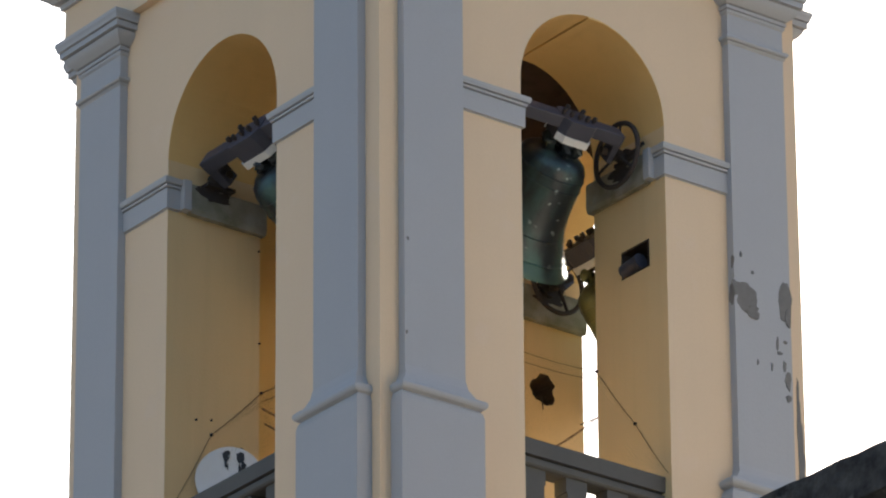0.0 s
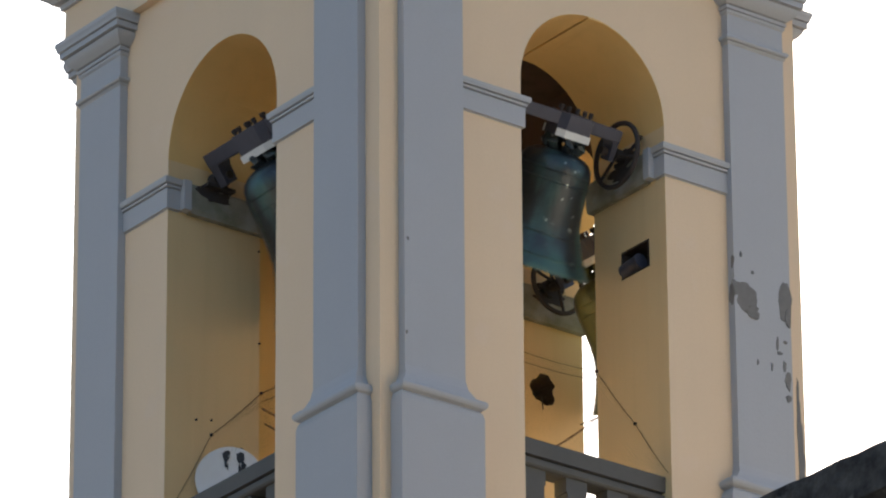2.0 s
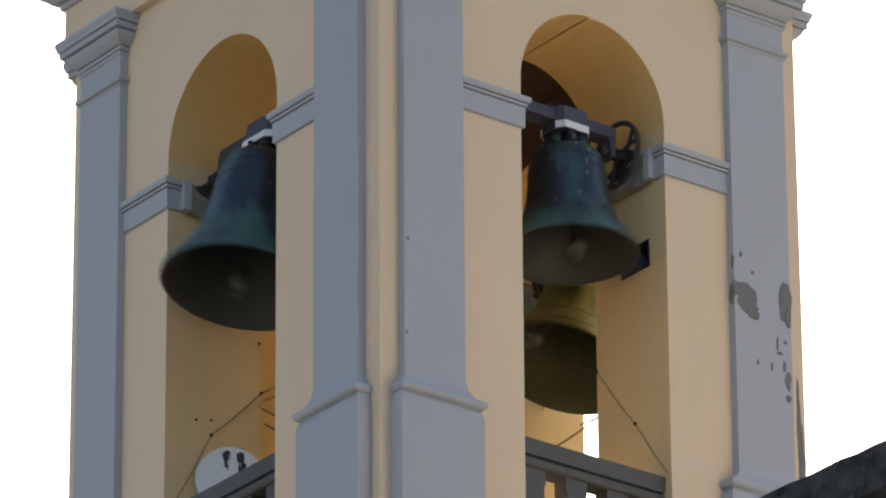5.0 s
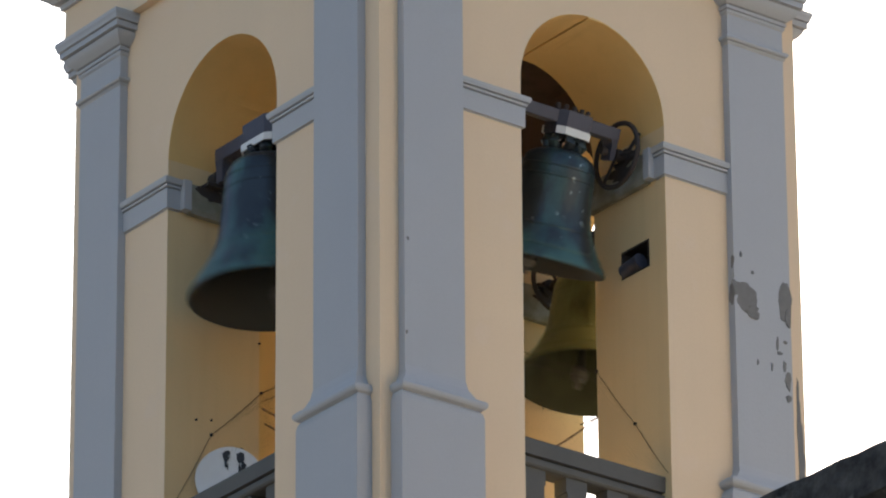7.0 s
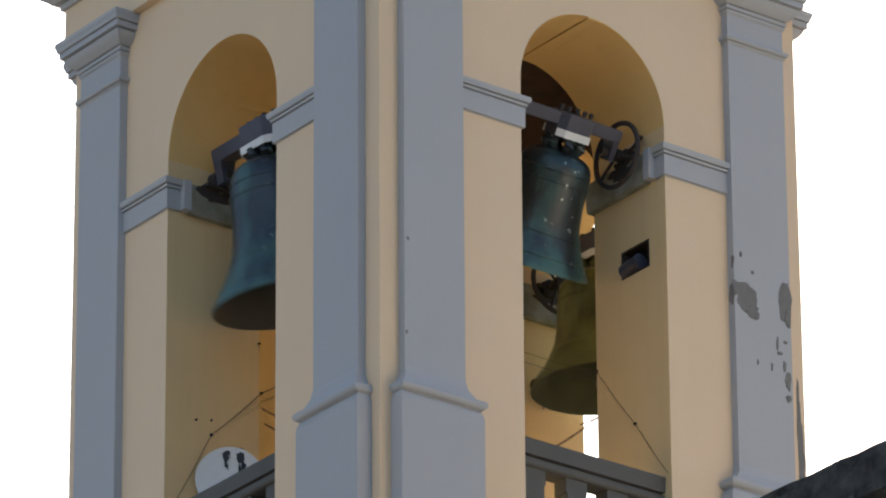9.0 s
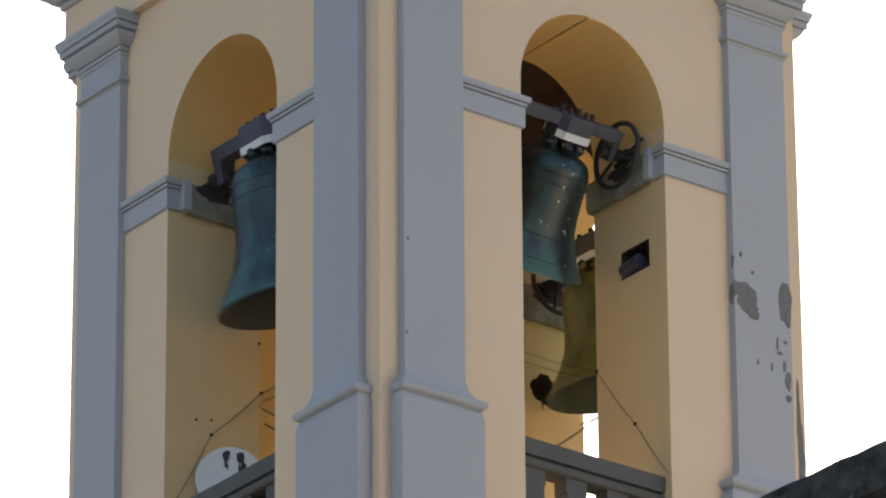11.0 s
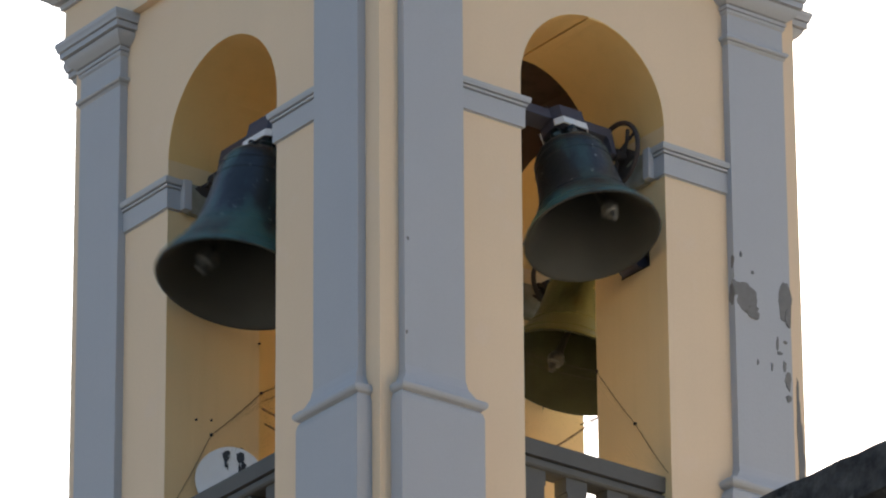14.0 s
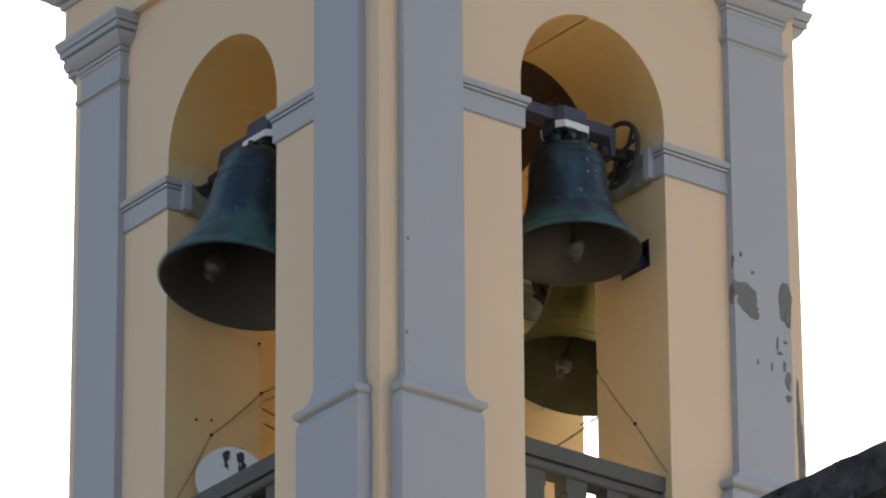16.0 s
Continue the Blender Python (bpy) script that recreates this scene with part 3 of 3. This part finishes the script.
# white disc leaning behind a balustrade
disc = tagged(new("disc"), "white round dish with dark painted marks behind the balustrade", "dish")
disc.matrix_basis = pose(0.458, 2.52, 20.645, 90, 0, -37)
bm = bmesh.new()
lathe(bm, [(0, -0.030), (0.12, -0.022), (0.24, -0.004), (0.257, 0.004), (0.252, 0.012), (0.12, -0.006), (0, -0.012)], 48)
part("dish", bm, WHITE, disc, smooth=True)
bm = bmesh.new()
tube(bm, [(0, 0, -0.028), (0, -0.03, -0.09), (0, -0.12, -0.10), (0, -1.13, -0.10)], 0.02, 10)
part("mast", bm, RUST, disc, "thin dark mast of the dish", smooth=True)
for i, (x, y, rx, ry) in enumerate(((-0.025, 0.195, 0.026, 0.042), (-0.028, 0.135, 0.007, 0.045), (-0.012, 0.10, 0.005, 0.03), (0.085, 0.165, 0.026, 0.062), (0.105, 0.10, 0.020, 0.035), (0.075, 0.08, 0.007, 0.05),
                                    (0.09, 0.055, 0.005, 0.03), (0.045, -0.02, 0.006, 0.032), (0.07, -0.01, 0.006, 0.03))):
    rr = math.hypot(x, y)
    depth = np.interp(rr, [0, 0.12, 0.252], [-0.012, -0.006, 0.012])
    part("mark", ragged_prism((x, y, depth), (1, 0, 0), (0, 1, 0), (0, 0, 1), rx, ry, 0.006, n=20, jag=0.3, seed=40 + i), INK, disc)

# lamp in the niche
lamp = tagged(new("floodlight"), "dark floodlight set in a niche of the jamb", "floodlight")
lamp.matrix_basis = pose(S - A + 0.02, 0.40, 22.22)
bm = bmesh.new()
tube(bm, [(0, 0.13, 0.0), (-0.01, -0.08, 0.02)], 0.06, 16)
part("housing", bm, STEEL, lamp, smooth=True)
# thin black box over all five inner sides of the niche
bm = bmesh.new()
y0, y1, z0, z1, d0, d1 = -0.19, 0.14, -0.065, 0.155, -0.022, 0.19
for box in ((d1 - 0.012, d1, y0, y1, z0, z1), (d0, d1 - 0.013, y0, y0 + 0.008, z0, z1), (d0, d1 - 0.013, y1 - 0.008, y1, z0, z1), (d0, d1 - 0.013, y0 + 0.009, y1 - 0.009, z0, z0 + 0.008), (d0, d1 - 0.013, y0 + 0.009, y1 - 0.009, z1 - 0.008, z1)):
    add_box(bm, *box)
part("box", bm, RUST, lamp, "black box lining the niche")


def cord(name, pts, label, r=0.006, knots=()):
    bm = bmesh.new()
    fine = []
    for a, b in zip(pts, pts[1:]):
        a, b = Vector(a), Vector(b)
        fine += [a.lerp(b, i / 8) - Vector((0, 0, 0.02 * math.sin(math.pi * i / 8) * (b - a).length)) for i in range(8)]
    fine.append(Vector(pts[-1]))
    tube(bm, fine, r, 6)
    ob = tagged(mesh_object(name, bm, ROPE), label, "cord")
    for k in knots:
        bm = bmesh.new()
        bmesh.ops.create_icosphere(bm, subdivisions=1, radius=0.016, matrix=Matrix.Translation(k))
        part("hook", bm, RUST, ob)


J = S - A - 0.008
JW = S - OPEN["west"] - 0.008
NETS = (("west", [(0.88, JW, 21.515), (0.42, JW, 21.055), (0.10, JW, 20.44)]), ("south", [(J, 0.86, 21.51), (J, 0.41, 20.925), (J, 0.03, 20.395)]))
for face, line in NETS:
    cord("net_cord", line, "dark edge cord of a bird net on the jamb", r=0.0024, knots=line[:2])
    a = Vector(line[0])
    z = A + 0.01
    far = Vector((a.x, z, a.z)) if face == "west" else Vector((z, a.y, a.z))
    mid = a.lerp(far, 0.5)
    cord("net_cord", [a, mid - Vector((0, 0, 0.02)), far], "thin cord along the top of a bird net", r=0.0022)
    cord("net_cord", [a - Vector((0, 0, 0.07)), mid - Vector((0, 0, 0.1)), far - Vector((0, 0, 0.07))], "thin cord along the top of a bird net", r=0.0022)
    # the net itself: a sheet of fine threads sloping down to the balustrade
    bm = bmesh.new()
    pts = [Vector(p) for p in line]
    side = far - a
    side.z = 0
    lens = [(pts[1] - pts[0]).length, (pts[2] - pts[1]).length]
    at = lambda q: pts[0].lerp(pts[1], q / lens[0]) if q < lens[0] else pts[1].lerp(pts[2], min(1, (q - lens[0]) / lens[1]))
    total = sum(lens)
    step = 0.05
    for i in range(int(total / step)):
        tube(bm, [at(i * step), at(i * step) + side], 0.0003, 3)
    for i in range(int(side.length / step)):
        o = side * (i * step / side.length)
        tube(bm, [pts[0] + o, pts[1] + o, pts[2] + o], 0.0003, 3)
    tagged(mesh_object("bird_net", bm, NET), "fine brown bird net stretched above the balustrade", "bird net")


def twisted(a, b, label, r=0.0035, turns=9, swing=0.011, sag=0.02):
    """Two rusty wires wound round one another."""
    a, b = Vector(a), Vector(b)
    d = (b - a).normalized()
    e = d.cross(Vector((0, 0, 1))).normalized()
    g = d.cross(e)
    bm = bmesh.new()
    for ph in (0, math.pi):
        tube(bm, [a.lerp(b, i / 60) - Vector((0, 0, sag * math.sin(math.pi * i / 60))) + swing * (math.cos(ph + turns * 2 * math.pi * i / 60) * e + math.sin(ph + turns * 2 * math.pi * i / 60) * g) for i in range(61)], r, 5)
    tagged(mesh_object("twisted_wire", bm, RUSTY), label, "wire")


twisted((2.695, 0.86, 21.142), (2.13, 0.86, 20.69), "twisted rusty wire of the bird net above the balustrade", turns=8, swing=0.007)
twisted((0.87, 2.676, 21.379), (0.87, 2.30, 21.16), "twisted rusty wire of the bird net in the arch", turns=4, swing=0.006)
twisted((0.87, 2.638, 21.239), (0.87, 2.30, 21.05), "twisted rusty wire of the bird net in the arch", turns=4, swing=0.006)
cord("straw", [(3.575, S - A - 0.01, 22.17), (3.57, S - A - 0.02, 22.11), (3.585, S - A - 0.012, 22.06)], "dry straw hanging out of the broken hole", r=0.005)
J2 = S - A - 0.07
cord("net_cord", [(3.9, 1.42, 21.985), (3.9, 2.60, 21.985)], "twisted wire across the far arch", r=0.006)
cord("power_cable", [(3.655, J2, 24.274), (3.688, J2, 24.157), (3.707, J2, 23.910), (3.658, J2, 23.719), (3.478, J2, 23.517)], "black power cable hanging in front of the yellow jamb", r=0.008)
cord("iron_rod", [(3.221, J2, 23.408), (3.815, J2, 23.473)], "thin black iron rod across the jamb", r=0.009)
nail_at = ((0.28, 21.13), (0.42, 21.16), (0.85, 22.68), (0.86, 21.91))
for x, z in nail_at:
    bm = bmesh.new()
    lathe(bm, [(0, -0.02), (0.008, -0.02), (0.009, 0.014), (0, 0.016)], 8, Matrix.Translation((x, S - OPEN["west"], z + 0.015)) @ pose(0, 0, 0, 90))
    tagged(mesh_object("nail", bm, RUST, True), "rusty nail in the yellow jamb", "nail", "nails in the jamb")

# ---- dark neighbouring building in front ----
house = tagged(new("neighbouring_house"), "low neighbouring house with a black weathered stone eave", "house")
EAVE_A, EAVE_B = Vector((-12.84, -16.196, 9.96)), Vector((-12.649, -21.13, 9.96))
along = (EAVE_B - EAVE_A).normalized()
away = Vector((-along.y, along.x, 0))
if away.x < 0:
    away = -away
rnd = random.Random(9)
bm = bmesh.new()
rings = []
n = 60
for i in range(n + 1):
    p = EAVE_A.lerp(EAVE_B, i / n)
    j = 0.008 * (rnd.random() - 0.5)
    rings.append([p + away * o + Vector((0, 0, z + (j if z > -0.05 else 0))) for o, z in ((0.35, -0.5), (0.3, -0.34), (0.06, -0.2), (0.0, -0.17), (0.0, -0.01), (0.02, 0.0), (0.5, 0.04), (0.5, -0.5))])
loft(bm, rings)
part("eave", bm, ROOF, house, "black weathered stone eave")
bm = bmesh.new()
q = [EAVE_A + away * 0.3, EAVE_B + away * 0.3, EAVE_B + away * 0.9, EAVE_A + away * 0.9]
loft(bm, [[Vector((p.x, p.y, z)) for p in q] for z in (0, EAVE_A.z - 0.49)])
part("wall", bm, CONCRETE, house)


# ---- unseen plain blocks, added to bounce sunlight onto the tower's shaded faces ----
across = tagged(new("bounce_block"), "unseen pale block added to bounce sun onto the south face", "house")
bm = bmesh.new()
turn = Matrix.Translation((9.5, -17.0, 0)) @ pose(0, 0, 0, 0, 0, -30)
add_box(bm, -9, 9, -6, 0, 0, 22, turn)
part("wall", bm, BOUNCE_WALL, across)
opposite = tagged(new("bounce_block"), "unseen pale block added to bounce sun onto the west face", "house")
bm = bmesh.new()
add_box(bm, -46, -36, -6, 16, 0, 12)
part("wall", bm, BOUNCE_WALL, opposite)

# ---- movement ----
def motions():
    swings = (
        (bell_west, clap_west, LEFT, [
        (0.0, -58.5), (0.1, -66.4), (0.2, -68.6), (0.3, -65.2), (0.4, -56.6), (0.5, -43.1), (0.6, -25.7), (0.7, -5.5),
        (0.8, 15.4), (0.9, 34.8), (1.0, 50.8), (1.1, 62.2), (1.2, 68.3), (1.3, 68.8), (1.4, 64.2), (1.5, 54.0),
        (1.6, 39.0), (1.7, 20.2), (1.8, -0.2), (1.9, -20.1), (2.0, -37.9), (2.1, -51.9), (2.2, -61.0), (2.3, -64.6),
        (2.4, -62.5), (2.5, -55.1), (2.6, -42.6), (2.7, -26.1), (2.8, -7.3), (2.9, 12.3), (3.0, 30.7), (3.1, 46.2),
        (3.2, 57.1), (3.3, 63.0), (3.4, 63.9), (3.5, 59.5), (3.6, 50.2), (3.7, 36.3), (3.8, 19.1), (3.9, 0.2),
        (4.0, -18.6), (4.1, -35.3), (4.2, -48.4), (4.3, -57.0), (4.4, -60.4), (4.5, -58.4), (4.6, -51.5), (4.7, -40.0),
        (4.8, -24.8), (4.9, -7.0), (5.0, 11.5), (5.1, 28.9), (5.2, 43.4), (5.3, 53.7), (5.4, 59.2), (5.5, 59.5),
        (5.6, 54.7), (5.7, 45.3), (5.8, 31.9), (5.9, 15.4), (6.0, -2.4), (6.1, -19.8), (6.2, -35.1), (6.3, -46.8),
        (6.4, -53.9), (6.5, -56.0), (6.6, -52.8), (6.7, -44.7), (6.8, -32.7), (6.9, -17.7), (7.0, -0.9), (7.1, 16.1),
        (7.2, 31.3), (7.3, 43.1), (7.4, 51.1), (7.5, 54.7), (7.6, 53.5), (7.7, 47.9), (7.8, 37.5), (7.9, 23.3),
        (8.0, 7.0), (8.1, -9.6), (8.2, -25.1), (8.3, -37.7), (8.4, -46.5), (8.5, -51.0), (8.6, -51.2), (8.7, -47.3),
        (8.8, -38.8), (8.9, -26.4), (9.0, -11.5), (9.1, 4.5), (9.2, 19.9), (9.3, 33.4), (9.4, 43.6), (9.5, 49.6),
        (9.6, 50.6), (9.7, 47.0), (9.8, 39.3), (9.9, 28.0), (10.0, 14.1), (10.1, -1.1), (10.2, -15.9), (10.3, -29.0),
        (10.4, -39.0), (10.5, -45.0), (10.6, -46.6), (10.7, -43.8), (10.8, -37.0), (10.9, -26.7), (11.0, -13.7), (11.1, 0.6),
        (11.2, 14.6), (11.3, 27.0), (11.4, 36.8), (11.5, 43.1), (11.6, 45.2), (11.7, 43.4), (11.8, 37.7), (11.9, 28.3),
        (12.0, 16.4), (12.1, 3.1), (12.2, -10.5), (12.3, -22.9), (12.4, -32.7), (12.5, -39.1), (12.6, -41.5), (12.7, -39.5),
        (12.8, -33.9), (12.9, -25.2), (13.0, -14.1), (13.1, -1.7), (13.2, 10.9), (13.3, 22.5), (13.4, 32.0), (13.5, 38.3),
        (13.6, 40.8), (13.7, 39.2), (13.8, 33.8), (13.9, 25.0), (14.0, 14.0), (14.1, 2.0), (14.2, -9.7), (14.3, -20.2),
        (14.4, -28.6), (14.5, -34.3), (14.6, -36.4), (14.7, -34.8), (14.8, -29.8), (14.9, -21.8), (15.0, -11.8), (15.1, -0.7),
        (15.2, 10.5), (15.3, 20.8), (15.4, 29.0), (15.5, 34.2), (15.6, 36.0), (15.7, 34.4), (15.8, 29.5), (15.9, 22.0),
        (16.0, 12.5),
        ]),
        (bell_south, clap_south, RIGHT, [
        (0.0, -51.6), (0.1, -34.1), (0.2, -13.0), (0.3, 9.2), (0.4, 30.5), (0.5, 48.9), (0.6, 61.0), (0.7, 65.9),
        (0.8, 64.3), (0.9, 56.8), (1.0, 43.0), (1.1, 23.7), (1.2, 1.0), (1.3, -22.1), (1.4, -41.7), (1.5, -55.8),
        (1.6, -63.8), (1.7, -65.7), (1.8, -61.3), (1.9, -50.5), (2.0, -34.4), (2.1, -14.9), (2.2, 6.0), (2.3, 25.9),
        (2.4, 42.5), (2.5, 54.2), (2.6, 59.9), (2.7, 58.9), (2.8, 51.3), (2.9, 38.7), (3.0, 22.2), (3.1, 3.1),
        (3.2, -16.3), (3.3, -33.8), (3.4, -47.6), (3.5, -56.5), (3.6, -59.7), (3.7, -56.6), (3.8, -47.4), (3.9, -32.9),
        (4.0, -15.2), (4.1, 3.3), (4.2, 20.7), (4.3, 35.4), (4.4, 46.1), (4.5, 51.7), (4.6, 51.4), (4.7, 45.4),
        (4.8, 34.2), (4.9, 19.0), (5.0, 1.4), (5.1, -16.6), (5.2, -32.6), (5.3, -45.0), (5.4, -52.4), (5.5, -54.3),
        (5.6, -50.7), (5.7, -41.8), (5.8, -28.7), (5.9, -12.5), (6.0, 4.6), (6.1, 20.6), (6.2, 34.1), (6.3, 43.7),
        (6.4, 47.9), (6.5, 46.2), (6.6, 39.0), (6.7, 26.2), (6.8, 10.0), (6.9, -6.7), (7.0, -22.6), (7.1, -36.2),
        (7.2, -45.8), (7.3, -50.0), (7.4, -48.8), (7.5, -43.5), (7.6, -34.0), (7.7, -21.2), (7.8, -6.3), (7.9, 10.6),
        (8.0, 27.3), (8.1, 34.9), (8.2, 40.4), (8.3, 41.5), (8.4, 37.8), (8.5, 29.6), (8.6, 17.4), (8.7, 2.8),
        (8.8, -11.2), (8.9, -24.1), (9.0, -34.8), (9.1, -41.7), (9.2, -44.2), (9.3, -41.9), (9.4, -35.2), (9.5, -24.8),
        (9.6, -11.7), (9.7, 2.3), (9.8, 15.6), (9.9, 26.7), (10.0, 34.1), (10.1, 37.3), (10.2, 35.9), (10.3, 30.2),
        (10.4, 20.9), (10.5, 8.9), (10.6, -4.4), (10.7, -17.2), (10.8, -28.1), (10.9, -35.8), (11.0, -39.5), (11.1, -38.8),
        (11.2, -33.9), (11.3, -25.2), (11.4, -13.9), (11.5, -1.5), (11.6, 10.3), (11.7, 20.3), (11.8, 27.6), (11.9, 31.4),
        (12.0, 31.3), (12.1, 27.6), (12.2, 20.6), (12.3, 10.6), (12.4, -1.1), (12.5, -12.7), (12.6, -22.8), (12.7, -30.3),
        (12.8, -34.3), (12.9, -35.2), (13.0, -32.8), (13.1, -26.9), (13.2, -17.9), (13.3, -7.0), (13.4, 4.4), (13.5, 14.7),
        (13.6, 22.5), (13.7, 26.8), (13.8, 27.2), (13.9, 24.0), (14.0, 17.7), (14.1, 9.3), (14.2, -0.5), (14.3, -10.2),
        (14.4, -18.6), (14.5, -25.1), (14.6, -29.1), (14.7, -30.4), (14.8, -28.9), (14.9, -23.8), (15.0, -15.9), (15.1, -6.6),
        (15.2, 2.9), (15.3, 11.5), (15.4, 18.3), (15.5, 22.8), (15.6, 24.2), (15.7, 22.2), (15.8, 17.5), (15.9, 10.9),
        (16.0, 2.8),
        ]),
        (bell_east, clap_east, BACK, [
        (0.0, 45.9), (0.1, 37.1), (0.2, 24.6), (0.3, 9.6), (0.4, -6.9), (0.5, -22.6), (0.6, -35.0), (0.7, -43.4),
        (0.8, -47.5), (0.9, -46.9), (1.0, -41.3), (1.1, -31.3), (1.2, -17.7), (1.3, -2.1), (1.4, 13.0), (1.5, 26.5),
        (1.6, 37.0), (1.7, 43.5), (1.8, 45.6), (1.9, 43.4), (2.0, 36.3), (2.1, 25.6), (2.2, 12.4), (2.3, -2.0),
        (2.4, -16.1), (2.5, -28.2), (2.6, -37.3), (2.7, -42.2), (2.8, -42.6), (2.9, -38.6), (3.0, -30.5), (3.1, -18.9),
        (3.2, -5.1), (3.3, 9.1), (3.4, 22.2), (3.5, 32.9), (3.6, 40.0), (3.7, 42.7), (3.8, 40.2), (3.9, 34.0),
        (4.0, 25.8), (4.1, 15.1), (4.2, 2.3), (4.3, -11.0), (4.4, -22.9), (4.5, -31.9), (4.6, -37.1), (4.7, -38.3),
        (4.8, -35.4), (4.9, -28.8), (5.0, -19.1), (5.1, -7.4), (5.2, 5.1), (5.3, 17.0), (5.4, 27.0), (5.5, 33.9),
        (5.6, 37.1), (5.7, 36.5), (5.8, 32.1), (5.9, 24.4), (6.0, 14.2), (6.1, 2.6), (6.2, -9.1), (6.3, -19.6),
        (6.4, -27.7), (6.5, -32.6), (6.6, -33.9), (6.7, -31.5), (6.8, -25.6), (6.9, -16.2), (7.0, -4.5), (7.1, 7.2),
        (7.2, 17.4), (7.3, 24.7), (7.4, 29.6), (7.5, 32.2), (7.6, 32.0), (7.7, 28.5), (7.8, 21.9), (7.9, 13.1),
        (8.0, 2.9), (8.1, -7.6), (8.2, -17.1), (8.3, -24.3), (8.4, -28.5), (8.5, -29.4), (8.6, -27.1), (8.7, -21.9),
        (8.8, -14.4), (8.9, -5.2), (9.0, 4.5), (9.1, 13.6), (9.2, 21.2), (9.3, 26.3), (9.4, 28.5), (9.5, 27.6),
        (9.6, 23.9), (9.7, 17.7), (9.8, 9.8), (9.9, 0.9), (10.0, -7.9), (10.1, -15.6), (10.2, -21.3), (10.3, -24.6),
        (10.4, -24.9), (10.5, -22.5), (10.6, -17.7), (10.7, -11.0), (10.8, -3.1), (10.9, 5.1), (11.0, 12.7), (11.1, 18.8),
        (11.2, 22.5), (11.3, 23.6), (11.4, 22.3), (11.5, 18.7), (11.6, 13.1), (11.7, 6.2), (11.8, -1.1), (11.9, -8.1),
        (12.0, -14.1), (12.1, -18.4), (12.2, -20.6), (12.3, -20.4), (12.4, -17.9), (12.5, -13.5), (12.6, -7.7), (12.7, -1.5),
        (12.8, 4.8), (12.9, 10.6), (13.0, 15.2), (13.1, 18.1), (13.2, 19.3), (13.3, 18.8), (13.4, 16.0), (13.5, 11.0),
        (13.6, 4.6), (13.7, -1.8), (13.8, -7.6), (13.9, -12.2), (14.0, -15.3), (14.1, -16.5), (14.2, -15.7), (14.3, -13.3),
        (14.4, -9.3), (14.5, -4.4), (14.6, 0.9), (14.7, 6.1), (14.8, 10.5), (14.9, 14.0), (15.0, 16.1), (15.1, 16.2),
        (15.2, 14.2), (15.3, 10.3), (15.4, 5.6), (15.5, 1.0), (15.6, -3.2), (15.7, -6.9), (15.8, -10.0), (15.9, -11.8),
        (16.0, -12.2),
        ]),
    )
    late = 0.05   # the clapper trails its bell
    for thing, clapper, base, angles in swings:
        tilt = {bell_west: 0.0, bell_south: 0.9, bell_east: -0.9}[thing]
        walk(thing, [(t, base @ pose(0, 0, 0, -a - tilt)) for t, a in angles])
        hang = clapper.matrix_basis.copy()
        times, swing = [t for t, a in angles], [a for t, a in angles]
        lag = [(t, float(np.interp(t - late, times, swing))) for t in times]
        walk(clapper, [(t, hang @ pose(0, 0, 0, -math.copysign(30 * min(1, (abs(a) / 30) ** 1.5), a))) for t, a in lag])


motions()
